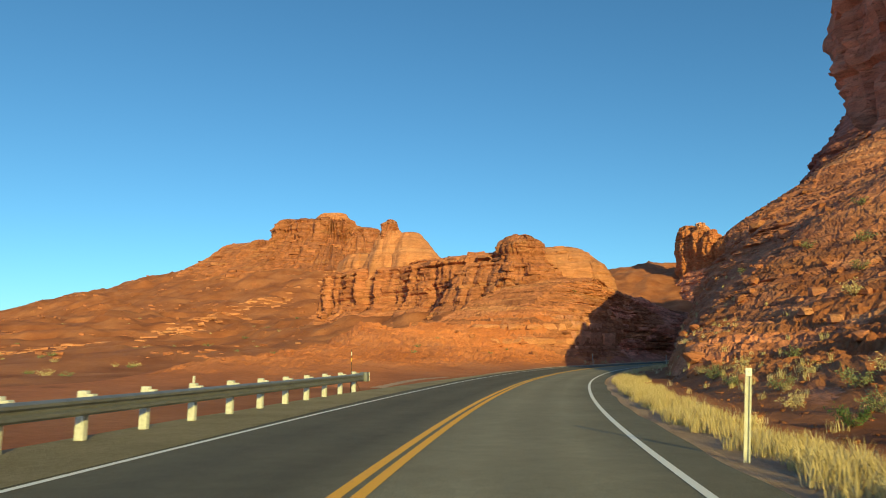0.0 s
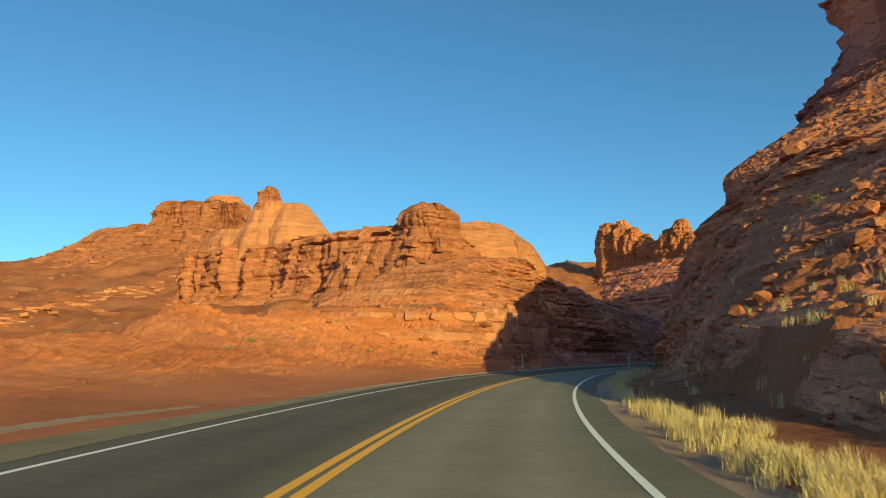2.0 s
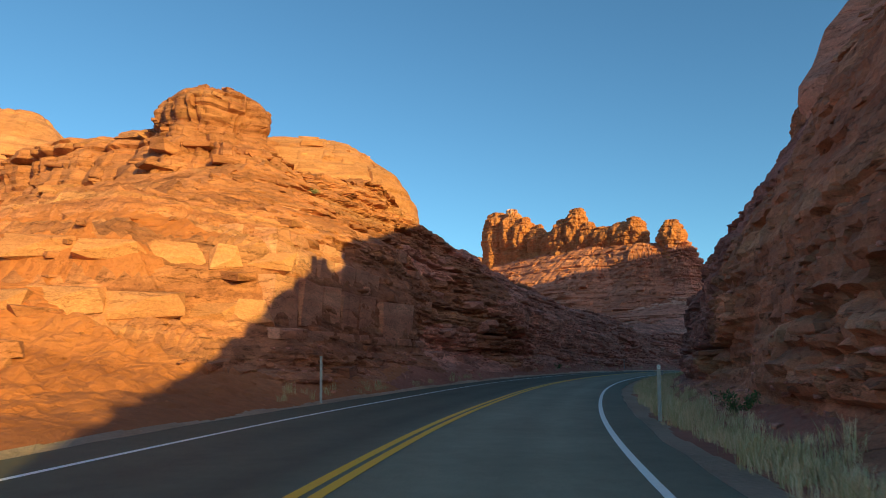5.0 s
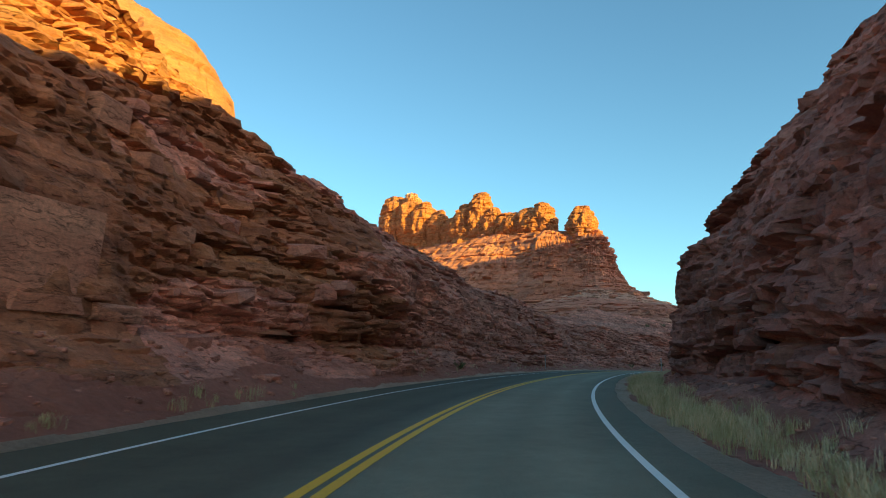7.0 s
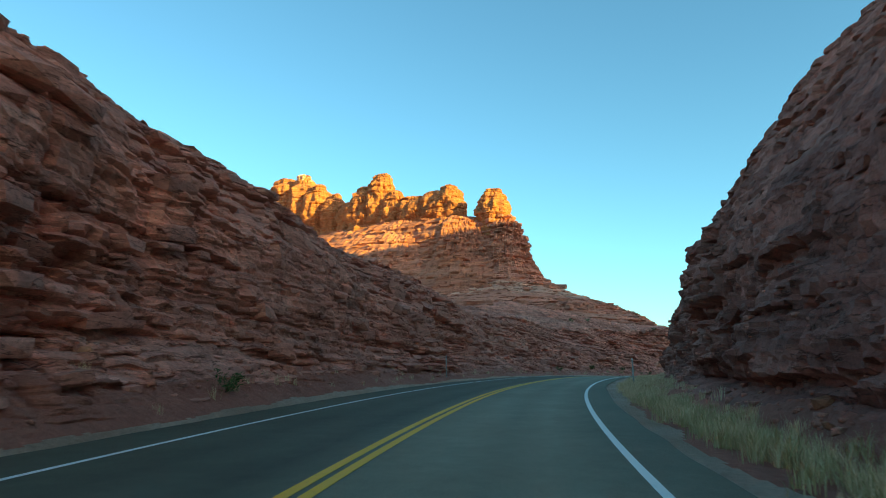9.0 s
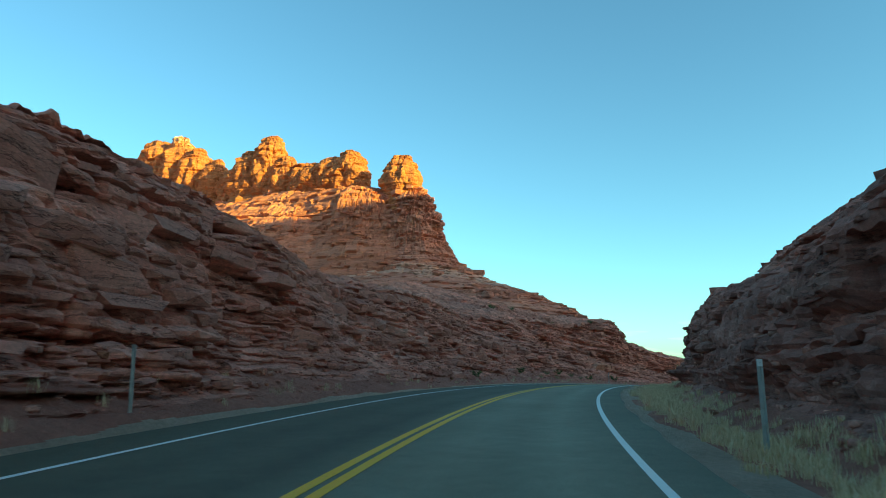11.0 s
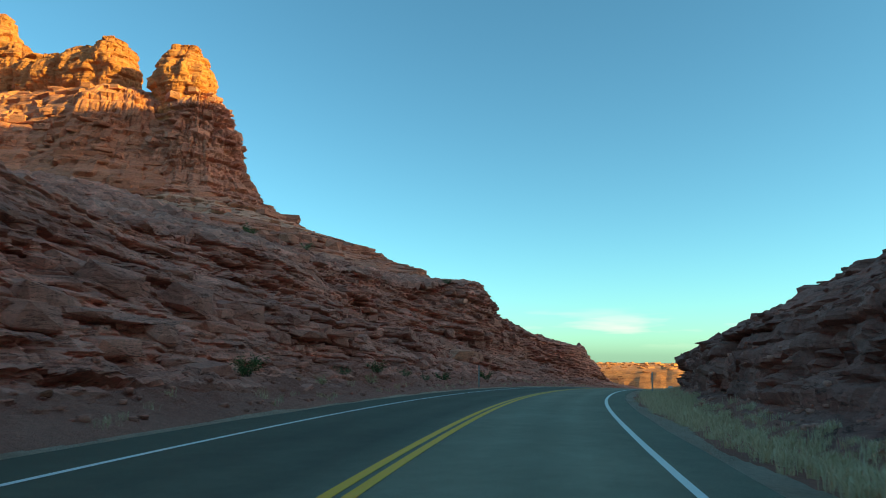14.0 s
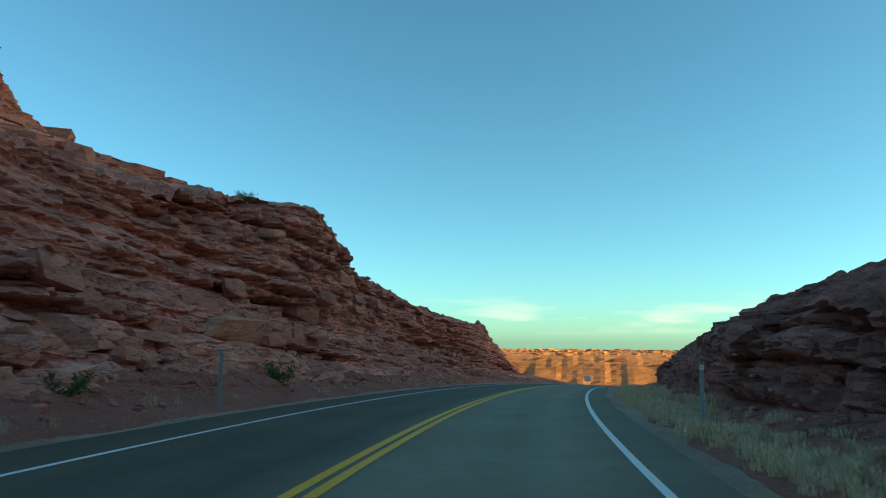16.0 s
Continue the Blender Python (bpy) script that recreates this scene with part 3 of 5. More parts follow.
LEFT = [
    (-52, (4.6, -0.03, 6.2, -0.1, 7.9, -0.7, 10.2, -1, 15.9, -0.7, 25, -0.2, 36.3, -3)),
    (34.3, (4.6, -0.03, 6.2, -0.05, 7.9, -0.5, 10.2, -0.6, 15.9, -0.3, 25, 0, 36.3, -3)),
    (50.2, (4.6, -0.03, 6.8, 0, 10.2, 0.25, 13.6, 0.6, 18.2, 1.0, 25, 1.5, 38, -2)),
    (68.5, (4.6, -0.03, 6.5, 0.1, 9.1, 0.4, 13.6, 1.0, 19.3, 1.7, 27.2, 2.6, 42, -2)),
    (79.9, (4.6, -0.03, 6.3, 0.2, 10.2, 0.99, 14.8, 2.2, 21.6, 3.3, 31.8, 5.5, 47.7, -3)),
    (86.0, (4.6, -0.03, 6.1, 0.3, 9.5, 0.9, 14.5, 1.6, 19.0, 2.6, 25, 4.6, 40.9, -2)),
    (89.5, (4.6, -0.03, 6.1, 0.3, 9.5, 1.2, 16.3, 2.3, 17.4, 3.7, 22.5, 4.6, 40.9, 0)),
    (92.6, (4.6, -0.03, 6.1, 0.3, 9.0, 1.5, 13.2, 2.6, 14.4, 3.8, 20.8, 5.0, 34, 5.5)),
    (94.4, (4.6, -0.03, 6.05, 0.35, 8.8, 1.8, 10.8, 2.8, 11.8, 4.2, 13.0, 6.2, 34, 6.5)),
    (97.8, (4.6, -0.03, 6, 0.4, 8.0, 2.3, 8.5, 4.2, 9.0, 6.1, 16, 8.6, 34, 6.5)),
    (109.6, (4.6, -0.03, 6, 0.4, 8.2, 1.76, 8.7, 5.06, 10.2, 8.36, 15.3, 13.2, 25, 13.2)),
    (118.8, (4.6, -0.03, 6, 0.5, 7.9, 1.98, 8.6, 5.5, 10.4, 9.24, 13.2, 14.3, 25, 15.4)),
    (127.9, (4.6, -0.03, 5.9, 0.5, 7.4, 1.98, 7.8, 6.16, 10.2, 9.9, 13.4, 12.8, 25, 13.2)),
    (135.9, (4.6, -0.03, 5.9, 0.5, 7.3, 1.98, 7.7, 6.6, 10.7, 10.34, 13.4, 12.1, 25, 12.1)),
    (148.5, (4.6, -0.03, 5.9, 0.5, 7.2, 1.98, 7.8, 5.72, 9.8, 8.58, 12.5, 10.34, 25, 11)),
    (167.9, (4.6, -0.03, 6, 0.5, 7.4, 1.76, 8.1, 4.84, 10, 7.26, 12.7, 8.91, 25, 9.9)),
    (179.3, (4.6, -0.03, 6.2, 0.5, 7.9, 1.76, 8.7, 3.52, 10.2, 6.6, 12.7, 8.69, 25, 9.9)),
    (194.1, (4.6, -0.03, 6.5, 0.4, 8.4, 1.54, 9.8, 3.08, 10.9, 4.84, 13.2, 6.6, 25, 9.35)),
    (207.8, (4.6, -0.03, 6.5, 0.4, 8.4, 1.32, 9.5, 2.53, 11.3, 4.84, 12.7, 7.15, 25, 9.35)),
    (223.8, (4.6, -0.03, 6.8, 0.4, 8.4, 1.21, 9.5, 2.53, 11.3, 4.4, 14.1, 6.6, 27.2, 10.45)),
    (237.5, (4.6, -0.03, 6.8, 0.4, 8.6, 1.21, 10.2, 2.53, 12.5, 5.06, 15.4, 8.14, 29.5, 13.2)),
    (253.5, (4.6, -0.03, 6.8, 0.4, 8.6, 1.21, 10.2, 2.53, 12.3, 5.28, 14.3, 8.36, 29.5, 13.2)),
    (268.4, (4.6, -0.03, 6.8, 0.4, 8.6, 1.32, 10, 2.75, 11, 6.6, 12.4, 10.23, 27.2, 11.55)),
    (277.5, (4.6, -0.03, 6.8, 0.4, 8.4, 1.32, 9.5, 2.86, 10.7, 5.9, 12.9, 7.6, 27.2, 8.8)),
    (290.1, (4.6, -0.03, 6.8, 0.4, 8.4, 1.32, 9.3, 2.9, 10.7, 5.6, 13.2, 6.9, 27.2, 6.6)),
    (303.8, (4.6, -0.03, 6.8, 0.3, 8.4, 1.1, 9.3, 3.0, 10.9, 6.0, 12.7, 6.5, 25, 3.3)),
    (315.2, (4.6, -0.03, 6.8, 0.2, 8.4, 0.55, 9.8, 0.99, 12.5, 0.99, 14.8, 0.66, 25, -3)),
    (342.6, (4.6, -0.03, 6.8, 0.1, 8.4, 0.22, 9.8, 0.22, 12.5, 0, 14.8, -0.2, 25, -3)),
]
RIGHT = [
    (-52, (4.65, -0.03, 6.5, -0.12, 8.5, -0.3, 11.3, 0.2, 17, 1.6, 26, 4.5, 34, 7, 45, 10)),
    (17, (4.65, -0.03, 6.5, -0.12, 8.5, -0.3, 11.3, 0.2, 17, 1.8, 26, 5, 34, 8.5, 45, 13.4)),
    (38.8, (4.65, -0.03, 6.5, -0.12, 8.5, -0.1, 10.8, 0.9, 17, 2.9, 26, 6.9, 34, 11, 45, 18)),
    (48, (4.65, -0.03, 6.5, -0.12, 8.4, 0.2, 9.2, 2.2, 13.6, 3.3, 21.6, 6.7, 32, 12.5, 43, 19)),
    (65, (4.65, -0.03, 6.5, -0.12, 8.4, 0.5, 9.5, 2.9, 12.5, 6.8, 20.4, 12.8, 30, 18, 41, 22.4)),
    (75.4, (4.65, -0.03, 6.5, -0.12, 8.2, 0.5, 9.0, 4.2, 12, 9.4, 17, 14.0, 28, 19.2, 38.6, 24)),
    (85.6, (4.65, -0.03, 6.5, -0.12, 8.0, 0.6, 8.8, 5, 10.5, 10.7, 12.7, 12.2, 13.1, 15.2, 34, 28)),
    (102.8, (4.65, -0.03, 6.5, -0.12, 7.9, 0.6, 8.8, 5, 11.5, 9.8, 14.8, 14.0, 20.4, 20.6, 30, 29)),
    (118.8, (4.65, -0.03, 6.5, -0.12, 7.9, 0.6, 8.6, 5, 10.3, 9.0, 14.0, 11.2, 15.2, 16.6, 26, 36)),
    (132, (4.65, -0.03, 6.5, -0.12, 7.9, 0.6, 8.7, 5.4, 10.6, 8.8, 14, 13, 18, 18.5, 28, 31)),
    (150, (4.65, -0.03, 6.5, -0.12, 7.9, 0.6, 8.5, 5.4, 10.3, 8.6, 13.5, 12.6, 18, 18, 28, 28)),
    (164, (4.65, -0.03, 6.5, -0.12, 7.9, 0.6, 8.4, 4.6, 10, 7.4, 13, 11.2, 17.5, 16.5, 28, 26)),
    (178, (4.65, -0.03, 6.5, -0.12, 7.9, 0.5, 8.5, 3.4, 9.5, 4.0, 12.5, 5.6, 16, 8.6, 28, 17)),
    (194, (4.65, -0.03, 6.5, -0.12, 7.9, 0.5, 8.8, 3.6, 9.6, 4.9, 12.7, 6.3, 16, 9.2, 28, 18)),
    (203, (4.65, -0.03, 6.5, -0.12, 7.9, 0.5, 8.8, 4.0, 9.8, 5.7, 12.7, 7.0, 16, 9.8, 28, 18)),
    (212, (4.65, -0.03, 6.5, -0.12, 7.9, 0.5, 8.5, 3.2, 9.8, 4.4, 12.5, 7.0, 16, 9.6, 28, 18)),
    (222, (4.65, -0.03, 6.5, -0.12, 7.9, 0.4, 8.5, 2.6, 10, 3.8, 12.5, 5.4, 16, 8.4, 28, 16)),
    (236, (4.65, -0.03, 6.5, -0.12, 7.9, 0.4, 8.5, 2.6, 10, 3.5, 12.5, 4.5, 16, 6.4, 28, 11.5)),
    (250, (4.65, -0.03, 6.5, -0.12, 7.9, 0.4, 8.5, 2.7, 10, 3.5, 12.5, 4.3, 16, 5.5, 28, 9.0)),
    (266, (4.65, -0.03, 6.5, -0.12, 7.9, 0.4, 8.8, 2.4, 10, 3.2, 12.5, 4.4, 16, 5.4, 28, 8.4)),
    (290, (4.65, -0.03, 6.5, -0.12, 7.9, 0.4, 9, 2, 10.5, 2.9, 13, 4.2, 17, 6, 28, 9.5)),
    (320, (4.65, -0.03, 6.5, -0.12, 8.2, 0.3, 9.6, 1.6, 11.5, 2.4, 14, 3.6, 18, 5, 30, 8)),
    (344, (4.65, -0.03, 6.5, -0.12, 8.2, 0.2, 9.6, 1, 11.5, 1.5, 14, 2, 18, 3, 30, 4)),
]


def left_tone(s, z, d, k, c):
    """Which bed shows which stone: soil at the foot, bright slabs in places, grey-brown copy of the red stone toned for
    the shaded stretch further on, gravel at the asphalt's edge.
    """
    far = s + 26 * vnoise(s * 0.10, z * 0.35, 0 * s, 77) > 118 + 1.6 * z
    slot = np.where(far, 2, 0)
    some = (hash01(k, c, 0 * k + 8) > 0.985) & (z > 1.8) & (s > 96) & (s < 130)
    slot = np.where(some, 1, slot)
    foot = z < 0.75 + 0.5 * vnoise(s * 0.3, z, 0 * s, 78)
    slope = s < 93 + 5 * vnoise(z * 0.6, s * 0.3, 0 * s, 79)
    slot = np.where(foot | slope, np.where(s > 104 + 6 * vnoise(s * 0.2, z, 0 * s, 75), 5, 3), slot)
    edge = np.where(s < 80, np.interp(s, [28, 44], [6.4, 5.35]) + 0.2 * vnoise(s * 0.2, 0 * s, 0 * s, 80), 5.30 + 0.10 * vnoise(s * 0.5, 0 * s, 0 * s, 80))
    back = np.clip(47 - s, 0, 40)
    track = (s > 24) & (s < 47) & (np.abs(d - 6.5 - 0.25 * back + 0.3 * vnoise(d * 0.4, s * 0.2, 0 * s, 74)) < 0.2 + 0.06 * back)
    return np.where((d < edge) | track, 4, slot)


def right_tone(s, z, d, k, c):
    # past about s 108 the stone switches to the shade-darkened copy
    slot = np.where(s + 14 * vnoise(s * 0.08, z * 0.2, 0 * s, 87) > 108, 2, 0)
    foot = z < 0.25 + 0.35 * vnoise(s * 0.3, z, 0 * s, 88)
    slope = (s < 60) & (vnoise(s * 0.25, z * 0.5, 0 * s, 89) + 0.03 * (46 - s) > -0.1)
    slot = np.where(foot | slope, np.where(s > 80, 5, 3), slot)
    return np.where(d < np.where(s > 70, 5.05, 5.5) + 0.25 * vnoise(s * 0.4, 0 * s, 0 * s, 90), 4, slot)


LEFT = [(s, (4.6 if s < 84 else 5.02, *p[1:])) for s, p in LEFT]
RIGHT = [(s, (4.42, *p[1:])) for s, p in RIGHT]


def panel_zone(s, z):
    """Little relief where the face breaks along large flat joints."""
    inside = np.clip((s - 92) / 2, 0, 1) * np.clip((115.5 - s) / 1.5, 0, 1) * np.clip((z - 1.2) / 0.6, 0, 1) * np.clip((6.9 - z) / 0.6, 0, 1)
    return 1 - 0.86 * inside


wall_left = wall_sheet("wall_left", LEFT, 1, steps((-50, 78, 0.6), (78, 275, 0.19), (275, 340, 0.35)), 270, 101, (0.28, 0.95), (0.8, 3.2), 0.78, 0.05,
                       "blasted red sandstone road cut in broken layered beds", [RED, PANEL, GREY, LIT_SOIL, GRAVEL, TALUS], left_tone, panel_zone)


def slope_patches(s, z):
    """Bare smooth stretches between the ledges of the open slope before the cut."""
    bare = np.clip(0.30 + 1.3 * vnoise(s * 0.09, z * 0.14, 0 * s, 91), 0.10, 1.15)
    return np.where(s < 70, bare, np.clip(0.85 + 0.5 * vnoise(s * 0.07, z * 0.13, 0 * s, 92), 0.4, 1.1))


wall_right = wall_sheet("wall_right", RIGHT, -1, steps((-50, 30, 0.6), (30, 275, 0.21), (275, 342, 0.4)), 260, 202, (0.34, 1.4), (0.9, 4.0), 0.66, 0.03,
                        "steep red sandstone cliff in broken ledges above the verge, darkened for shade", [RED, PALE, CUT_SHADED, SOIL, GRAVEL, TALUS], right_tone, slope_patches)


# ---- free-standing rock ----
def loft(name, centre, half, turn, profile, mat, seed, rows=60, cols=140, thick=(0.8, 2.4), wide=(1.5, 6), stand=0.6, flute=0.0,
         lumps=0.12, parent=None, slots=None, tone=None, squash=1.0, lean=(0.0, 0.0)):
    """A rock mass in level rings round a line of half-length half through centre. profile: (distance from the line, height) from foot to top."""
    p = np.array(profile, float).reshape(-1, 2)
    u = np.concatenate([[0], np.cumsum(np.linalg.norm(np.diff(p, axis=0), axis=1))])
    uu = np.linspace(0, u[-1], rows)
    R, Z = np.interp(uu, u, p[:, 0]), np.interp(uu, u, p[:, 1])
    big = max(R.max() * 0.6, 1.0)
    total = 2 * math.pi * big + 4 * half
    a = np.linspace(0, total, cols, endpoint=False)
    # a stadium walked once round: two straights and two bows
    q = math.pi * big
    th = np.where(a < q, a / big - math.pi / 2, np.where(a < q + 2 * half, math.pi / 2, np.where(a < 2 * q + 2 * half, (a - q - 2 * half) / big + math.pi / 2, 1.5 * math.pi)))
    off = np.where(a < q, half, np.where(a < q + 2 * half, half - (a - q), np.where(a < 2 * q + 2 * half, -half, -half + (a - 2 * q - 2 * half))))
    ux, uy = np.cos(th)[None] + 0 * Z[:, None], np.sin(th)[None] + 0 * Z[:, None]
    AA, ZZ, RR = a[None] + 0 * Z[:, None], Z[:, None] + 0 * a[None], R[:, None] + 0 * a[None]
    X0 = off[None] + RR * ux
    Y0 = RR * uy * squash
    low = fbm(X0 * 1.2 / big + seed, Y0 * 1.2 / big, ZZ * 0.5 / big, 3, seed)
    RR = RR * (1 + lumps * low)
    b1, k1, c1 = beds(AA, ZZ, seed, thick, wide, 0.25)
    b2, k2, c2 = beds(AA + 5, ZZ, seed + 31, tuple(t * 0.35 for t in thick), tuple(w * 0.4 for w in wide), 0.12)
    g = fbm(X0 * 0.9, Y0 * 0.9, ZZ * 0.9, 3, seed + 2)
    fl = np.abs(vnoise(AA * 0.33, ZZ * 0.06, 0 * ZZ, seed + 6)) - 0.35 + 0.4 * vnoise(AA * 0.9, ZZ * 0.1, 0 * ZZ, seed + 7)
    fade = np.clip(RR / 1.5, 0, 1)
    RR = np.maximum(0.02, RR + fade * (stand * (0.8 * b1 + 0.4 * b2) + 0.16 * stand * g + flute * fl))
    X, Y = off[None] * np.clip(R[:, None] * 3, 0, 1) + RR * ux, RR * uy * squash
    ZZ = ZZ + 0.25 * stand * b1 * np.clip(1 - np.abs(np.gradient(Z) / (np.hypot(np.gradient(R), np.gradient(Z)) + 1e-9)), 0, 1)[:, None]
    lift = (ZZ - Z[0])
    ct, sn = math.cos(turn), math.sin(turn)
    pts = np.stack([centre[0] + X * ct - Y * sn + lean[0] * lift, centre[1] + X * sn + Y * ct + lean[1] * lift, ZZ], -1)
    FACES[name + str(seed)] = (pts, None, np.array([centre[0], centre[1], 0.0]), None)
    slot = None
    if tone is not None:
        slot = tone(pts, k1, c1)[:-1]
    return grid_mesh(name, pts, mat, parent, closed=True, slots=slots, slot_of=slot)


def mass(name, label, category, group=""):
    e = new(name)
    return tagged(e, label, category, group)


# near red mesa: fluted cliff, two pale domes, a capped dome beside the cut
near_mesa = mass("rock_mesa", "red sandstone mesa with fluted cliffs and pale rounded domes", "mesa")
loft("cliff", (-3.5, 151.5), 24, radians(-41), [(22, 3), (14, 9), (9.6, 12), (8.4, 14), (7.8, 21), (5.8, 22.4), (0, 23.2)], RED, 301, 100, 560, (0.7, 2.0), (2, 7), 0.75, 1.9, 0.14, near_mesa)
loft("dome", (-8.0, 157.5), 0, 0, [(9.2, 14), (8.8, 20), (7.4, 24.4), (5.0, 28.4), (2.6, 30.6), (0, 31.2)], PALE, 302, 50, 180, (1.4, 3.4), (3, 9), 0.20, 0.6, 0.14, near_mesa)
loft("dome", (-12.2, 156.6), 0, 0, [(7.4, 17), (6.0, 22.5), (4.2, 27), (2.9, 30.2), (1.6, 31.4), (0, 31.8)], PALE, 310, 40, 130, (1.4, 3.4), (3, 9), 0.2, 0.5, 0.14, near_mesa)
loft("knob", (-12.4, 156), 0, 0, [(2.5, 28.5), (1.8, 30.8), (2.0, 31.7), (1.8, 32.8), (1.1, 33.7), (0, 34.0)], RED, 316, 30, 80, (0.5, 1.1), (1, 3), 0.4, 0.3, 0.42, near_mesa)
loft("dome", (-20, 164.5), 0, 0, [(6.6, 13), (6.2, 21), (5.2, 24.6), (3.2, 26.6), (0, 27.2)], PALE, 304, 44, 150, (1.4, 3.4), (3, 9), 0.20, 0.6, 0.14, near_mesa)
loft("cliff", (12.5, 130.5), 3, radians(-35), [(19, 3), (14, 8), (11.6, 11), (10, 14), (8.8, 16.4), (7.2, 18.4), (5, 19.6)], RED, 305, 80, 380, (1.0, 2.8), (2.4, 7), 0.7, 1.0, 0.16, near_mesa)
loft("capstone", (14.8, 128), 0.6, radians(-30), [(5.4, 15.5), (4.6, 18), (4.2, 20), (3.6, 20.8), (4.1, 21.4), (4.0, 22.6), (3.3, 23.6), (2.6, 24.2), (1.4, 24.8), (0, 25)], RED, 307, 66, 200, (0.9, 2.2), (1.8, 5), 0.55, 0.4, 0.24, near_mesa)
loft("dome", (23.0, 135.6), 2.5, radians(-10), [(13, 3), (11, 8), (9.3, 12), (8.3, 15.5), (7.2, 18.5), (5.4, 21), (2.8, 23.2), (0, 24)], PALE, 306, 70, 260, (1.2, 3.4), (3, 9), 0.22, 0.25, 0.10, near_mesa)
loft("dome", (27.2, 133.6), 1.0, radians(-15), [(8, 6), (6.6, 13), (5.4, 17), (3.8, 19.8), (1.8, 21.2), (0, 21.5)], PALE, 309, 60, 200, (1.0, 2.6), (2, 5), 0.3, 0.3, 0.14, near_mesa)
loft("crag", (30.6, 131.8), 0.5, radians(-20), [(3.8, 5), (3.2, 11), (2.6, 13.0), (2.6, 15.0), (2.1, 15.8), (1.2, 16.2), (0, 16.4)], RED, 308, 50, 150, (0.9, 2.4), (1.5, 4), 0.5, 0.4, 0.2, near_mesa)

# far mesa on the long slope
far_mesa = mass("rock_mesa", "distant red sandstone mesa with a pale caprock on a long slope", "mesa")
loft("cliff", (-64, 333), 10, radians(-10), [(62, 18), (40, 37), (28, 46), (19, 54), (15, 58), (12, 66), (8.5, 69), (5, 70.4), (0, 71)], RED, 311, 90, 360, (1.2, 3.6), (3, 9), 1.3, 3.2, 0.28, far_mesa)
loft("caprock", (-55, 329), 3, radians(-10), [(6, 64), (5.2, 70), (4.6, 71.6), (3.4, 72.6), (0, 72.8)], PALE, 312, 24, 110, (0.6, 1.4), (2, 6), 0.5, 0.4, 0.1, far_mesa)
loft("cliff", (-38, 324), 2, 0.4, [(30, 24), (12, 46), (8, 54), (5.6, 61), (3, 64), (0, 65)], RED, 313, 50, 150, (1.2, 3.4), (3, 8), 1.0, 1.8, 0.24, far_mesa)
loft("shoulder", (-102, 352), 10, radians(-35), [(58, 18), (38, 38), (24, 47), (15, 52), (9, 57.5), (4, 61.5), (0, 62.2)], RED, 314, 70, 260, (1.2, 3.8), (3, 10), 1.3, 1.6, 0.24, far_mesa)
loft("knob", (-173, 361), 1.5, 0, [(9, 22), (4.5, 30), (3.0, 33.4), (3.2, 35.2), (0, 35.6)], RED, 315, 20, 60, (0.8, 1.6), (2, 4), 0.5, 0.3, 0.2, far_mesa)


# butte with its row of towers
def butte_tone(p, k, c):
    z = p[..., 2] + 1.2 * vnoise(p[..., 0] * 0.05, p[..., 1] * 0.05, 0 * p[..., 2], 66)
    band = (z > 19.4) & (z < 23.6) & (vnoise(p[..., 0] * 0.12, p[..., 1] * 0.12, z * 0.6, 67) > -0.45)
    return np.where(band, 1, 0)


butte = mass("rock_butte", "stepped sandstone butte rising above the road cut", "butte")
loft("slope", (148, 308), 52.6, radians(99.6), [(50, -3), (40, 11), (37, 13.2), (33, 15.5), (26, 18.4), (20, 20.4), (15, 22.8), (11.0, 25.6), (8.4, 29.2), (7.2, 33), (5.6, 37), (4.4, 40.0), (3.2, 42.2), (0, 43.4)], BUTTE, 321, 220, 760, (0.4, 1.6), (2.5, 10), 0.9, 0.4, 0.06, butte, [BUTTE, BAND], butte_tone)
loft("upper_slope", (138.5, 312), 26, radians(107), [(56, -3), (40, 14), (30, 24), (21, 33), (14, 39.5), (9, 43.5), (4, 46), (0, 47)], SHELF, 322, 100, 420, (0.6, 2.0), (2.5, 8), 0.9, 0.5, 0.12, butte)
loft("shelf", (146.5, 284), 16, radians(109), [(44, 2), (32, 14), (21, 24), (13.5, 32), (10.8, 37.5), (9.2, 41.6), (6, 43.6), (0, 44.2)], SHELF, 323, 110, 420, (0.6, 1.9), (2.5, 8), 0.8, 0.4, 0.08, butte)
tower_group = "towers on the butte"


def tower(label, seed, columns):
    """A group of joined rock columns: each x, y, radius, foot and top."""
    e = mass("rock_tower", label, "rock tower", tower_group)
    for x, y, r, z0, z1 in columns:
        h = z1 - z0
        seed += 1
        loft("column", (x, y), 0.15 * r, radians(100), [(r * 0.97, z0 - 9), (r * 0.97, z0), (r * 0.90, z0 + 0.10 * h), (r * 1.06, z0 + 0.28 * h), (r * 1.08, z0 + 0.5 * h), (r * 0.96, z0 + 0.68 * h), (r * 0.84, z0 + 0.80 * h), (r * 0.60, z0 + 0.86 * h), (r * 0.52, z0 + 0.95 * h), (r * 0.34, z1 - 0.01 * h), (0, z1)],
             TOWER, seed, 80, 130, (0.5, 1.9), (1.2, 3.4), 0.5, 0.45, 0.22, e)
    return e


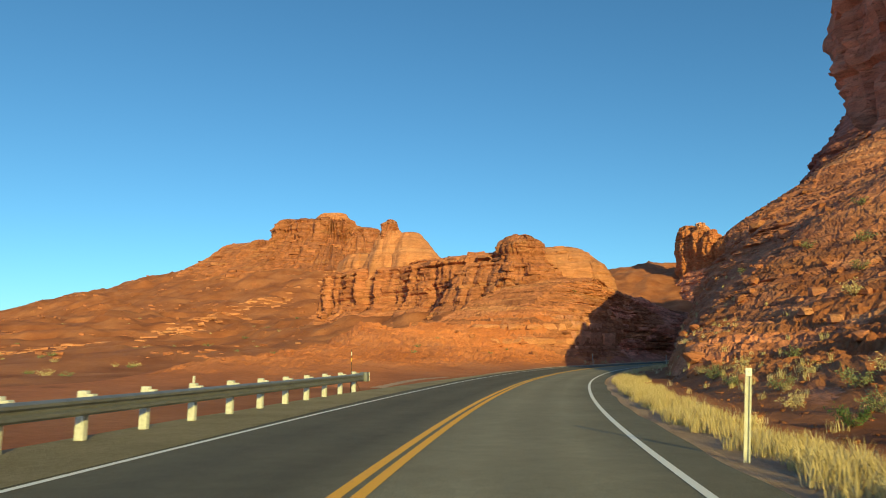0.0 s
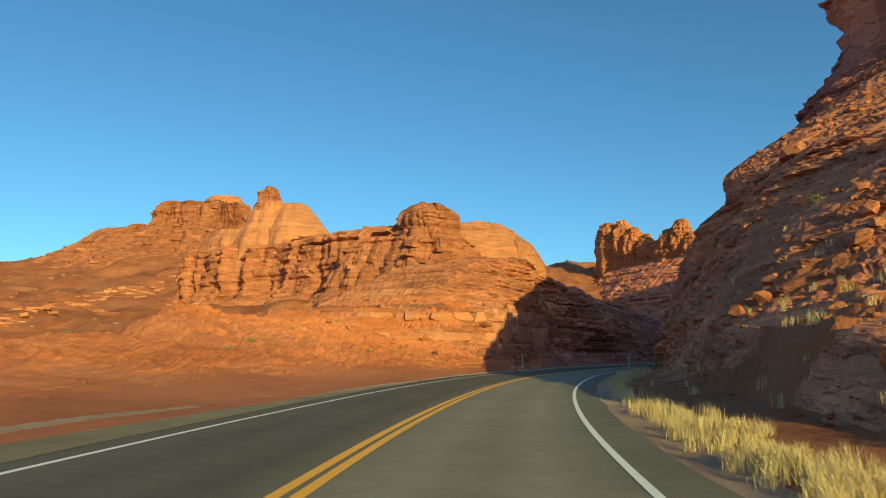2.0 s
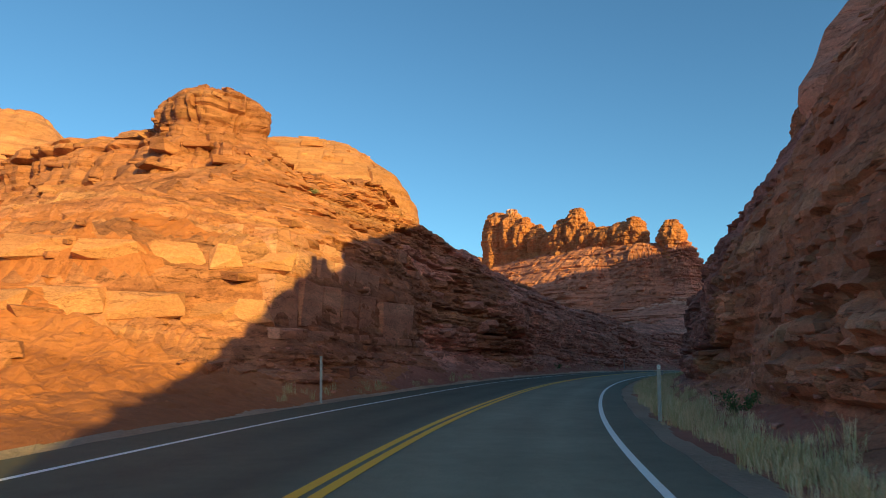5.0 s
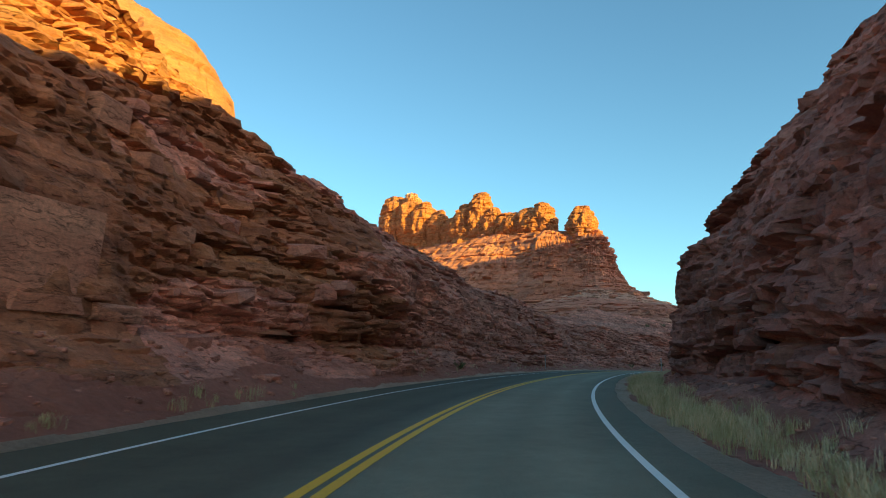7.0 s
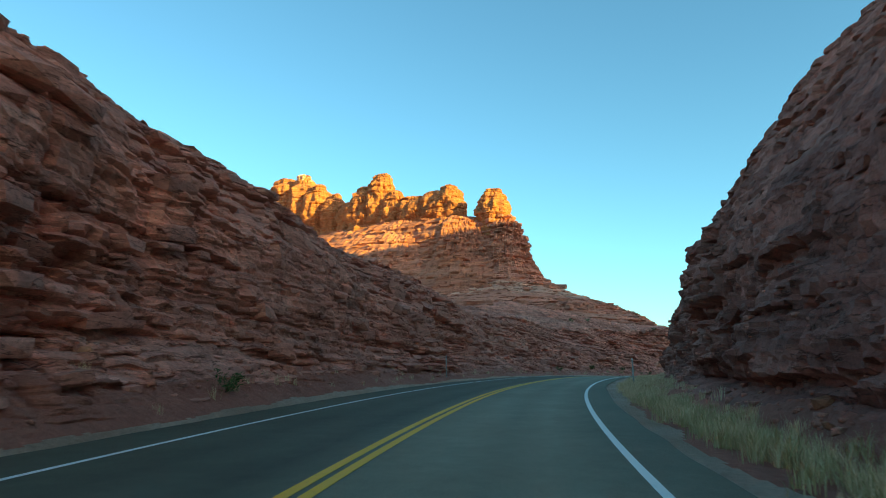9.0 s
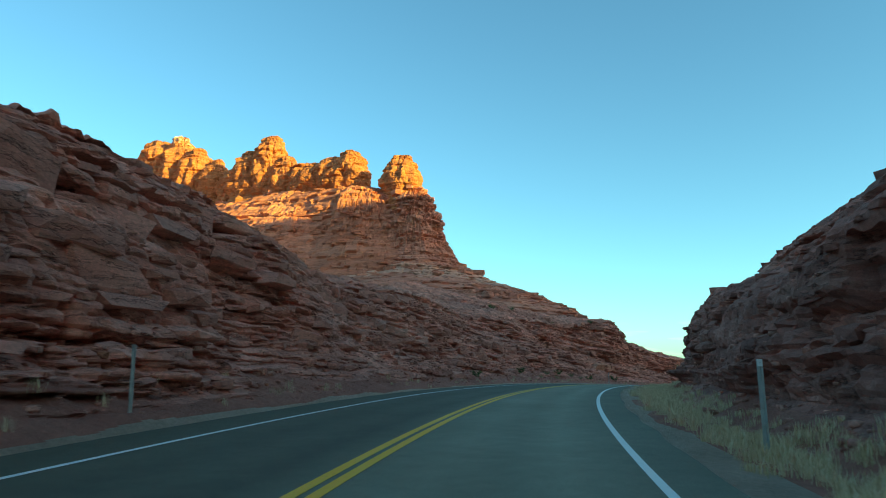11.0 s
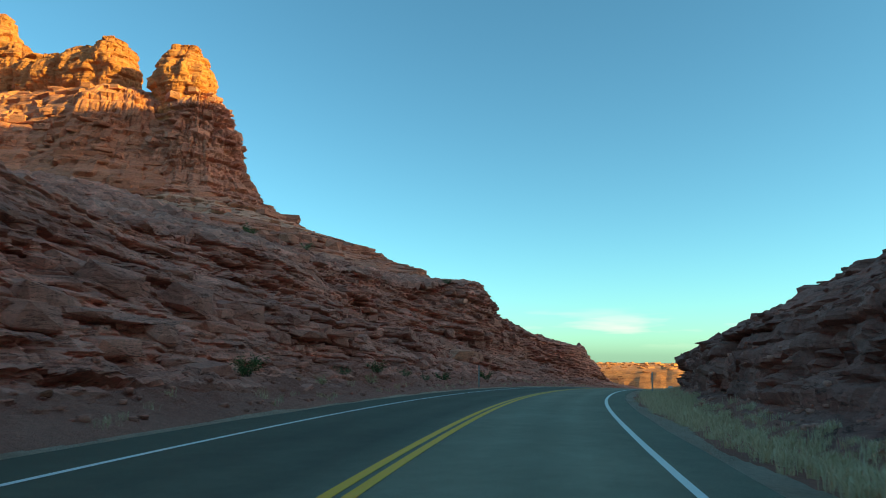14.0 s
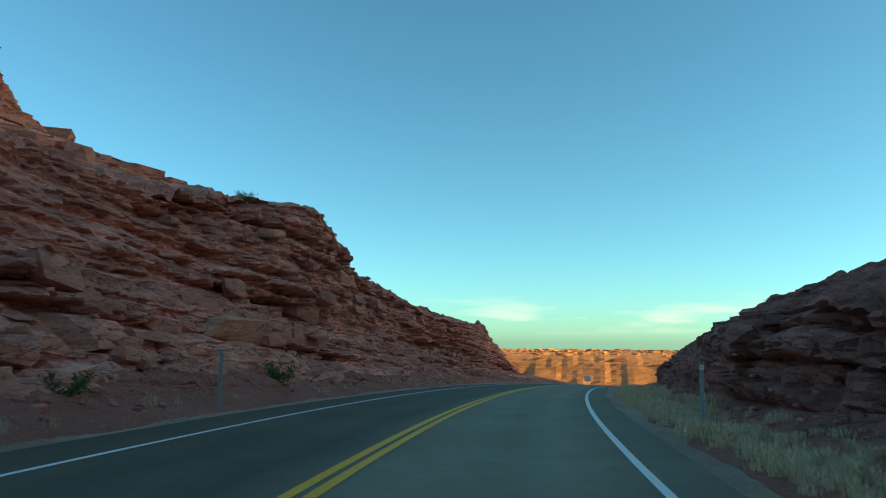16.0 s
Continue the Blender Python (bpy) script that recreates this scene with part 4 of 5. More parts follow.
tower("free-standing rounded orange sandstone tower on the butte", 331, [(155.2, 258.4, 3.9, 40.0, 50.8)])
tower("blocky orange sandstone ridge of joined towers on the butte", 341,
      [(145.2, 286.0, 3.9, 44, 53.2), (146.2, 282.1, 3.4, 44, 52.6), (148.2, 277.5, 4.0, 43.5, 53.4), (150.3, 273.0, 4.1, 43, 54.6), (151.6, 270.8, 2.5, 42.5, 51.4)])
tower("tall pointed orange sandstone tower on the butte", 351,
      [(137.9, 311.0, 4.4, 47, 55.6), (139.5, 304.0, 5.0, 45, 59.4), (141.2, 297.2, 4.4, 44, 62.4), (143.4, 292.0, 3.6, 44, 56.1)])
capped = tower("broad orange sandstone tower with a pale cap", 361,
      [(127.0, 343.8, 6.0, 50, 69.6), (130.4, 334.8, 5.4, 49, 68.3), (132.5, 326.6, 4.8, 48, 64.4), (135.1, 319.2, 3.8, 47, 60.0)])

loft("caprock", (130.4, 334.3), 0.3, 0, [(2.4, 66.6), (1.9, 68.0), (1.7, 68.8), (0.9, 69.4), (0, 69.5)], BAND, 366, 16, 50, (0.4, 0.9), (1, 2), 0.2, 0.1, 0.2, capped)

# tall mesa above the cliff on the inside of the bend
high_mesa = mass("rock_mesa", "tall sheer red sandstone mesa above the road cliff", "mesa")
loft("cliff", (157, 85), 83, radians(-2), [(27, 8), (24, 24), (19, 30), (17, 33), (16.4, 40), (17.4, 47), (16, 56), (15, 70), (12.5, 79), (0, 81.6)], BUTTE, 371, 100, 520, (1.0, 3.0), (2, 7), 0.9, 3.0, 0.14, high_mesa)

# lit mesa beyond the end of the cut
end_mesa = mass("rock_mesa", "low sunlit orange mesa across the valley", "mesa")
loft("cliff", (745, 350), 190, radians(105), [(285, -52), (255, -38), (232, -27), (214, -17), (206, -11), (199, -7.5), (188, -6.2), (0, -6)], TOWER, 381, 170, 560, (2.6, 7.0), (9, 30), 1.6, 0.0, 0.02, end_mesa)


# ---- small materials ----
def plain(name, c, rough=0.6, metal=0.0, vary=0.25, scale=6.0, bump=0.2, size=0.01):
    m, t, b = material(name, rough)
    free = place_of(t)
    n = noise_of(t, free, scale, 6, 0.65)
    t.links.new(ramp(t, n, [(0.3, tuple(x * (1 - vary) for x in c)), (0.55, c), (0.8, tuple(min(1, x * (1 + vary * 0.6)) for x in c))]), b.inputs["Base Color"])
    b.inputs["Metallic"].default_value = metal
    bump_into(t, b, n, bump, size)
    return m


def leafy(name, a, b2, c):
    """Blades and leaves, each island in its own tone."""
    m, t, b = material(name, 0.8)
    g = t.nodes.new("ShaderNodeNewGeometry")
    t.links.new(ramp(t, g.outputs["Random Per Island"], [(0.0, a), (0.5, b2), (1.0, c)]), b.inputs["Base Color"])
    return m


STEEL = plain("galvanised_steel", (0.27, 0.29, 0.31), 0.5, 0.6, 0.2, 3.0)
POST = plain("pale_weathered_post", (0.60, 0.62, 0.60), 0.8, 0.0, 0.25, 14.0, 0.4)
CHANNEL = plain("green_grey_post_steel", (0.50, 0.51, 0.48), 0.6, 0.3, 0.2, 8.0)
REFLECTOR = plain("white_reflector", (0.82, 0.82, 0.80), 0.35, 0.0, 0.05)
AMBER = plain("amber_reflector", (0.80, 0.42, 0.06), 0.35, 0.0, 0.1)
RUST = plain("dark_rusty_steel", (0.14, 0.07, 0.045), 0.8, 0.2, 0.3)
STRAW = leafy("dry_straw", (0.63, 0.51, 0.27), (0.53, 0.42, 0.20), (0.73, 0.62, 0.38))
OLIVE = leafy("pale_olive_grass", (0.82, 0.60, 0.35), (0.87, 0.69, 0.45), (0.70, 0.52, 0.28))
SAGE = leafy("grey_green_leaves", (0.16, 0.18, 0.09), (0.24, 0.26, 0.13), (0.30, 0.29, 0.16))
GREEN = leafy("green_leaves", (0.06, 0.11, 0.035), (0.10, 0.16, 0.05), (0.15, 0.20, 0.07))
TWIG = plain("grey_twigs", (0.20, 0.14, 0.10), 0.9)


def height_at(side, s, d):
    """Height over the road of the rock or slope at s, d."""
    ss, D, Z = SURFACE[side]
    i = int(np.clip(np.searchsorted(ss, s), 0, len(ss) - 1))
    near = np.abs(D[i] - abs(d))
    k = np.argmin(near)
    return float(Z[i, k])


def face_at(side, s, z):
    """Distance from the centre line of the face at height z."""
    ss, D, Z = SURFACE[side]
    i = int(np.clip(np.searchsorted(ss, s), 0, len(ss) - 1))
    k = np.argmax(Z[i] > z)
    return float(D[i, k])


def heading(s):
    p, n = along(np.array([s]))
    return math.atan2(-n[0][0], n[0][1])


def at_road(s, d, z=0.0, turn=0.0):
    """A pose beside the road: x along it, y to its left."""
    p = beside(np.array([s]), np.array([d]), z)[0]
    return Matrix.Translation(p) @ Matrix.Rotation(heading(s) + turn, 4, "Z")


def box(bm, size, m=None, bevel=0.0):
    r = bmesh.ops.create_cube(bm, size=1.0)
    bmesh.ops.scale(bm, vec=size, verts=r["verts"])
    if bevel:
        edges = list({e for v in r["verts"] for e in v.link_edges})
        out = bmesh.ops.bevel(bm, geom=edges, offset=bevel, segments=1, affect="EDGES")
        verts = list({v for f in out["faces"] for v in f.verts} | {v for v in r["verts"] if v.is_valid})
    else:
        verts = r["verts"]
    if m is not None:
        bmesh.ops.transform(bm, matrix=m, verts=verts)
    return verts


def boxed(size, m=None, bevel=0.0):
    bm = bmesh.new()
    box(bm, size, m, bevel)
    return bm


def T(x, y, z):
    return Matrix.Translation((x, y, z))


# ---- guardrail ----
def beam_mesh(length, s0):
    """A length of W-shaped rail, following the road's bend from s0."""
    prof = [(0.0, 0.155), (-0.02, 0.15), (-0.08, 0.11), (-0.08, 0.06), (0.0, 0.02), (0.0, -0.02), (-0.08, -0.06), (-0.08, -0.11), (-0.02, -0.15), (0.0, -0.155)]
    s = np.linspace(s0, s0 + length, 5)
    d = np.array([rail_d(a) for a in s])
    rows = []
    for y, z in prof + [(y + 0.006, z * 0.985) for y, z in prof[::-1]]:
        rows.append(beside(s, d - 0.16 + y, 0.60 + z))
    return np.stack(rows, 1)


def rail_d(s):
    return 5.75 + 0.45 * max(0.0, (s - 10) / 20) ** 2


rail = mass("guardrail", "galvanised steel W-beam guardrail on pale posts beside the gravel shoulder", "guardrail")
RAIL_END = 28.6
SPACING = 1.905
for k in range(13):
    s0 = RAIL_END - 3.81 * (k + 1)
    p = beam_mesh(3.81 + 0.12, s0)
    grid_mesh("rail_section", p, STEEL, rail, closed=True, smooth=False)
bm = boxed((0.13, 0.17, 1.15), T(0, 0, 0.27), 0.012)
post_mesh = bpy.data.meshes.new("post")
bm.to_mesh(post_mesh)
bm.free()
post_mesh.materials.append(POST)
bm = boxed((0.14, 0.14, 0.34), T(0, 0, 0.62), 0.01)
block_mesh = bpy.data.meshes.new("blockout")
bm.to_mesh(block_mesh)
bm.free()
block_mesh.materials.append(POST)
for k in range(26):
    s0 = RAIL_END - 0.3 - SPACING * k
    post = new("post", post_mesh)
    post.parent = rail
    post.matrix_world = at_road(s0, rail_d(s0) + 0.10, 0.0)
    block = new("blockout", block_mesh)
    block.parent = post
    block.matrix_basis = T(0, -0.15, 0)
end_m = at_road(RAIL_END + 0.1, rail_d(RAIL_END) - 0.12, 0.0)
bm = boxed((1.1, 0.06, 0.34), end_m @ T(-0.3, -0.02, 0.60), 0.01)
part("end_plate", bm, STEEL, rail, "flat steel guide channel")
bm = boxed((0.30, 0.34, 0.40), end_m @ T(0.42, 0.0, 0.60), 0.02)
part("impact_head", bm, STEEL, rail, "square steel impact head")
for z in (0.70, 0.50):
    bm = boxed((0.03, 0.36, 0.15), end_m @ T(0.60, 0, z), 0.01)
    part("head_plate", bm, REFLECTOR, rail, "pale reflective end plate")
bm = bmesh.new()
bmesh.ops.create_cone(bm, segments=6, radius1=0.012, radius2=0.012, depth=1.0, matrix=end_m @ T(-0.45, 0.02, 0.28) @ Matrix.Rotation(radians(-52), 4, "Y"), cap_ends=True)
part("anchor_cable", bm, RUST, rail)
bm = boxed((0.09, 0.02, 0.16), at_road(RAIL_END - 0.3 - SPACING * 7, rail_d(15) + 0.10, 0.93), 0.004)
part("reflector", bm, REFLECTOR, rail, "white reflector plate on a post top")

marker = mass("marker_pole", "slender dark marker pole with pale and amber bands", "marker pole")
mm = at_road(RAIL_END + 0.1, rail_d(RAIL_END) + 0.35, 0.0)
for z0, z1, mat, nm in ((-0.3, 1.25, RUST, "shaft"), (1.25, 1.42, AMBER, "band"), (1.42, 1.52, RUST, "shaft"), (1.52, 1.68, REFLECTOR, "band"), (1.68, 1.78, RUST, "tip")):
    bm = bmesh.new()
    bmesh.ops.create_cone(bm, segments=8, radius1=0.022, radius2=0.022, depth=z1 - z0, matrix=mm @ T(0, 0, (z0 + z1) / 2), cap_ends=True)
    part(nm, bm, mat, marker)


# ---- roadside delineator posts ----
def delineator(s, d, height, side, lean=0.0):
    e = mass("delineator_post", "slim steel roadside post with a small white reflector on top", "delineator post", "delineator posts along the verges")
    e.matrix_world = at_road(s, d, -0.1, 0.0) @ Matrix.Rotation(radians(lean), 4, "X")
    h = height + 0.3
    bm = bmesh.new()
    # open U channel with side flanges
    prof = [(-0.045, 0.0), (-0.022, 0.0), (-0.016, 0.026), (0.016, 0.026), (0.022, 0.0), (0.045, 0.0), (0.045, 0.004), (0.025, 0.004), (0.019, 0.030), (-0.019, 0.030), (-0.025, 0.004), (-0.045, 0.004)]
    lo = [bm.verts.new((y, x, -0.3)) for x, y in prof]
    hi = [bm.verts.new((y, x, height)) for x, y in prof]
    n = len(prof)
    for k in range(n):
        bm.faces.new((lo[k], lo[(k + 1) % n], hi[(k + 1) % n], hi[k]))
    bm.faces.new(hi)
    part("post", bm, CHANNEL, e)
    bm = boxed((0.008, 0.085, 0.11), T(-0.008, 0, height - 0.05), 0.002)
    reflector = part("reflector", bm, REFLECTOR if side < 0 else CHANNEL, e, "small square white reflector" if side < 0 else "")
    bm = bmesh.new()
    bmesh.ops.create_cone(bm, segments=6, radius1=0.008, radius2=0.008, depth=0.012, matrix=T(-0.014, 0, height - 0.05) @ Matrix.Rotation(radians(90), 4, "Y"), cap_ends=True)
    part("bolt", bm, STEEL, reflector)
    return e


for s, d, h, lean in ((10.3, -4.85, 1.36, 5.0), (91.0, -5.02, 1.42, 1), (167.0, -5.72, 1.48, -1), (246.0, -5.8, 1.40, 1), (94.2, 5.15, 1.62, -2), (168.2, 5.7, 1.72, -1), (246.4, 5.5, 1.66, 0)):
    delineator(s, d, h, 1 if d > 0 else -1, lean)


# ---- road sign far round the bend ----
sign = mass("road_sign", "small pale road sign on a slim post beside the verge", "road sign")
sign.matrix_world = at_road(333.0, 6.0, 0.0)
part("post", boxed((0.06, 0.06, 1.7), T(0, 0, 0.55), 0.006), CHANNEL, sign)
panel = part("panel", boxed((0.012, 0.9, 0.75), T(-0.05, 0, 1.0), 0.004), REFLECTOR, sign, "pale rectangular sign panel")
for z in (0.75, 1.25):
    part("bolt", boxed((0.014, 0.03, 0.03), T(-0.06, 0, z), 0.003), STEEL, panel)


# ---- loose rock ----
def lump(rng, size, jitter, count=14, corner=0.9):
    """An angular stone: the hull of points near a box's skin."""
    bm = bmesh.new()
    for k in range(count):
        if k < 8:
            p = [(1 if k >> a & 1 else -1) * size[a] / 2 * (1 - jitter * rng.random()) * corner for a in range(3)]
        else:
            p = [size[a] / 2 * rng.uniform(-1, 1) for a in range(3)]
            ax = rng.randrange(3)
            p[ax] = size[ax] / 2 * (1 if p[ax] > 0 else -1)
        bm.verts.new(p)
    r = bmesh.ops.convex_hull(bm, input=bm.verts)
    loose = [v for v in bm.verts if not v.link_faces]
    bmesh.ops.delete(bm, geom=loose, context="VERTS")
    return bm


def shared(name, bm, mat):
    me = bpy.data.meshes.new(name)
    bm.to_mesh(me)
    bm.free()
    me.materials.append(mat)
    return me


rng = random.Random(5)
SLABS = {mat.name: [shared("rock_slab", lump(rng, (1, 1, 1), 0.5, 17, 0.86), mat) for _ in range(7)] for mat in (RED, PALE, GREY, CUT_SHADED, PANEL)}


def slab(parent, side, s, z, size, mat, proud=0.5, turn=0.0, tilt=0.0, d=None):
    """A block of rock set into a face, longer along it."""
    d = face_at(side, s, z) if d is None else d
    o = new("rock_slab", rng.choice(SLABS[mat.name]))
    o.parent = parent
    m = at_road(s, side * (d + size[1] * (0.5 - proud)), z, turn) @ Matrix.Rotation(tilt, 4, "Y") @ Matrix.Rotation(rng.uniform(-0.12, 0.12), 4, "X")
    o.matrix_world = m @ Matrix.Diagonal((*size, 1))
    return o


# two courses of bright jointed blocks round the end of the cut
skin = FACES["wall_left"][0].reshape(-1, 3)
for xa, xb, y0, z0, h in ((4.4, 18.4, 99.0, 5.9, 1.1), (6.4, 17.6, 93.6, 3.75, 1.25)):
    u = xa
    while u < xb:
        w = rng.uniform(1.0, 2.6)
        close = skin[(np.abs(skin[:, 0] - u - w / 2) < 0.5) & (np.abs(skin[:, 2] - z0) < 0.25) & (np.abs(skin[:, 1] - y0) < 6)]
        y = float(np.median(close[:, 1])) if len(close) else y0
        o = new("rock_slab", rng.choice(SLABS[PALE.name]))
        o.parent = wall_left
        o.matrix_world = T(u + w / 2, y + 0.62, z0 + rng.uniform(-0.06, 0.06)) @ Matrix.Rotation(rng.uniform(-0.16, 0.04), 4, "Z") @ Matrix.Diagonal((w * 1.2, 1.9, h * rng.uniform(0.9, 1.15), 1))
        u += w + 0.03
# bright panels and dark blocks in the cut
PLATES = [shared("rock_slab", lump(rng, (1, 1, 1), 0.20, 10, 1.0), PANEL) for _ in range(6)]
GREAT_PLATE = shared("rock_slab", lump(rng, (1, 1, 1), 0.2, 9, 1.0), PANEL)
PANEL_COURSES = []
for z0, z1, s_a, s_b, w_a, w_b in ((4.95, 6.25, 97.4, 109.5, 1.2, 2.8), (2.75, 4.85, 96.8, 108.2, 1.6, 3.6), (2.25, 2.68, 96.4, 115.0, 1.4, 3.4), (6.40, 7.15, 98.5, 106.0, 0.7, 1.8)):
    at = s_a
    while at < s_b:
        w = rng.uniform(w_a, w_b)
        PANEL_COURSES.append((at + w / 2, (z0 + z1) / 2 + rng.uniform(-0.05, 0.05), w - 0.03, (z1 - z0) * rng.uniform(0.96, 1.06), rng.uniform(0.10, 0.17)))
        at += w
for s, z, w, h, proud in PANEL_COURSES + [(111.2, 3.4, 5.4, 3.1, 0.24), (115.8, 8.4, 1.6, 0.9, 0.4), (118.2, 5.2, 1.1, 0.6, 0.4), (117.0, 7.2, 0.8, 0.6, 0.5)]:
    d = face_at(1, s, z)
    o = new("rock_slab", rng.choice(PLATES) if w < 5 else GREAT_PLATE)
    o.parent = wall_left
    o.matrix_world = at_road(s, d + 1.2 * (0.5 - proud), z, rng.uniform(-0.05, 0.05)) @ Matrix.Rotation(rng.uniform(-0.05, 0.03), 4, "Y") @ Matrix.Rotation(0.06, 4, "X") @ Matrix.Diagonal((w, 1.2, h, 1))
for s, z, w, h in ((255.0, 2.4, 5.2, 1.2), (260.2, 2.3, 5.4, 1.3), (259.0, 3.9, 2.6, 0.9), (243.0, 4.6, 2.4, 1.0), (229.0, 3.4, 3.2, 1.1), (225.0, 3.3, 2.8, 1.2), (221.6, 3.4, 2.2, 1.1), (197.0, 5.6, 3.0, 0.7), (200.2, 5.9, 2.6, 0.7), (203.4, 6.2, 2.6, 0.7), (178.5, 5.0, 3.0, 0.6), (181.6, 4.6, 2.8, 0.6), (175.0, 5.4, 2.6, 0.6), (169.5, 4.2, 3.6, 0.7)):
    slab(wall_left, 1, s, z, (w, 1.2, h), GREY if s < 250 else PANEL, 0.52, 0, 0.05)
for k in range(120):
    s = rng.uniform(100, 300)
    top = height_at(1, s, 12.0)
    z = rng.uniform(1.2, max(2.0, top))
    mat = GREY if s + rng.uniform(-8, 8) > 120 else RED
    w = rng.uniform(0.6, 2.0)
    slab(wall_left, 1, s, z, (w, rng.uniform(0.7, 1.3), w * rng.uniform(0.22, 0.5)), mat, rng.uniform(0.35, 0.6), rng.uniform(-0.3, 0.3), rng.uniform(-0.1, 0.16))
# large plates, and a long undercut ledge above the foot of the face
for k in range(56):
    s = rng.uniform(150, 285)
    z = rng.uniform(2.2, max(3.0, height_at(1, s, 11.5) - 0.4))
    w = rng.uniform(1.4, 3.4)
    slab(wall_left, 1, s, z, (w, rng.uniform(0.9, 1.5), w * rng.uniform(0.26, 0.46)), GREY, rng.uniform(0.15, 0.32), rng.uniform(-0.12, 0.12), rng.uniform(0.0, 0.16))
s = 154.0
while s < 268:
    w = rng.uniform(1.6, 3.6)
    if rng.random() < 0.8:
        slab(wall_left, 1, s, 2.75 + 0.3 * math.sin(s * 0.11) + rng.uniform(-0.08, 0.08), (w * 1.1, 1.3, rng.uniform(0.28, 0.5)), GREY, rng.uniform(0.28, 0.42), rng.uniform(-0.08, 0.08), rng.uniform(-0.02, 0.06))
    s += w
for k in range(150):
    s = rng.uniform(62, 290)
    z = rng.uniform(1.0, max(2.0, min(18, height_at(-1, s, -14.0))))
    mat = CUT_SHADED if s + rng.uniform(-8, 8) > 108 else RED
    w = rng.uniform(0.7, 2.0)
    slab(wall_right, -1, s, z, (w, rng.uniform(0.8, 1.4), w * rng.uniform(0.22, 0.45)), mat, rng.uniform(0.08, 0.28), rng.uniform(-0.3, 0.3), rng.uniform(-0.15, 0.1))

# broken ledges and thin slabs that cover the faces, joined
SLAB_SHAPES = []
for k in range(12):
    bm = lump(rng, (1, 1, 1), 0.22, 12)
    bm.verts.index_update()
    SLAB_SHAPES.append((np.array([v.co[:] for v in bm.verts]), np.array([[v.index for v in f.verts] for f in bm.faces])))
    bm.free()


def slab_field(name, pts, slots, mats, toward, allow, count, size, flat, seed, bed, dip, parent, label, proud=(0.15, 0.5), outward=True):
    """Slabs strewn over a sheet in courses: long side along the face, lying in the beds."""
    r = np.random.RandomState(seed)
    p = pts[:-1, :-1]
    e1, e2 = pts[1:, :-1] - p, pts[:-1, 1:] - p
    nrm = np.cross(e1, e2)
    area = np.linalg.norm(nrm, axis=-1)
    hint = (toward[:-1, :-1] - p) if toward.ndim == 3 else (p - toward)
    hint[..., 2] = 0
    nh = nrm.copy()
    nh[..., 2] = 0
    nh *= np.sign((nh * hint).sum(-1, keepdims=True))
    nh /= np.linalg.norm(nh, axis=-1, keepdims=True) + 1e-9
    nh = nh * (0.3 if toward.ndim == 3 else 1.0) + hint / (np.linalg.norm(hint, axis=-1, keepdims=True) + 1e-9) * (1.0 if toward.ndim == 3 else 0.35)
    nh /= np.linalg.norm(nh, axis=-1, keepdims=True) + 1e-9
    level = p[..., 2] + dip * (p[..., 0] * 0.6 + p[..., 1] * 0.8)
    course = np.floor((level + 0.5 * bed * vnoise(p[..., 0] * 0.05, p[..., 1] * 0.05, 0 * level, seed)) / bed)
    want = area * (hash01(course, 0 * course + seed) > 0.35) * allow
    want = want.ravel() / want.sum()
    i = r.choice(want.size, count, p=want)
    c, n = p.reshape(-1, 3)[i], nh.reshape(-1, 3)[i]
    slot = np.zeros(count, int) if slots is None else slots[:-1, :-1].ravel()[i]
    w = size[0] + (size[1] - size[0]) * r.rand(count) ** 2.2
    dims = np.stack([w, np.maximum(0.45 * w, 0.3) * r.uniform(0.8, 1.5, count), w * r.uniform(*flat, count)], -1)
    a = np.arctan2(n[:, 1], n[:, 0]) - math.pi / 2 + r.normal(0, 0.14, count)
    tl = r.normal(0, 0.045, count) + dip
    nod = r.normal(-0.05, 0.12, count)
    ca, sa, ct, st, cn, sn = np.cos(a), np.sin(a), np.cos(tl), np.sin(tl), np.cos(nod), np.sin(nod)
    one, nil = np.ones(count), np.zeros(count)
    Rz = np.stack([ca, -sa, nil, sa, ca, nil, nil, nil, one], -1).reshape(-1, 3, 3)
    Ry = np.stack([ct, nil, st, nil, one, nil, -st, nil, ct], -1).reshape(-1, 3, 3)
    Rx = np.stack([one, nil, nil, nil, cn, -sn, nil, sn, cn], -1).reshape(-1, 3, 3)
    R = Rz @ Ry @ Rx
    c = c - n * (dims[:, 1:2] * (0.5 - r.uniform(*proud, (count, 1))))
    kind = r.randint(0, len(SLAB_SHAPES), count)
    V, F, M, at = [], [], [], 0
    for k, (sv, sf) in enumerate(SLAB_SHAPES):
        j = np.where(kind == k)[0]
        v = np.einsum("nij,nvj->nvi", R[j], sv[None] * dims[j][:, None]) + c[j][:, None]
        V.append(v.reshape(-1, 3))
        F.append((sf[None] + (np.arange(len(j)) * len(sv))[:, None, None] + at).reshape(-1, 3))
        M.append(np.repeat(slot[j], len(sf)))
        at += len(j) * len(sv)
    V, F, M = np.concatenate(V), np.concatenate(F), np.concatenate(M)
    me = bpy.data.meshes.new(name)
    me.vertices.add(len(V))
    me.vertices.foreach_set("co", V.reshape(-1).astype(np.float32))
    me.loops.add(3 * len(F))
    me.loops.foreach_set("vertex_index", F.reshape(-1).astype(np.int32))
    me.polygons.add(len(F))
    me.polygons.foreach_set("loop_start", np.arange(0, 3 * len(F), 3, dtype=np.int32))
    me.update(calc_edges=True)
    for m in mats:
        me.materials.append(m)
    me.polygons.foreach_set("material_index", M.astype(np.int32))
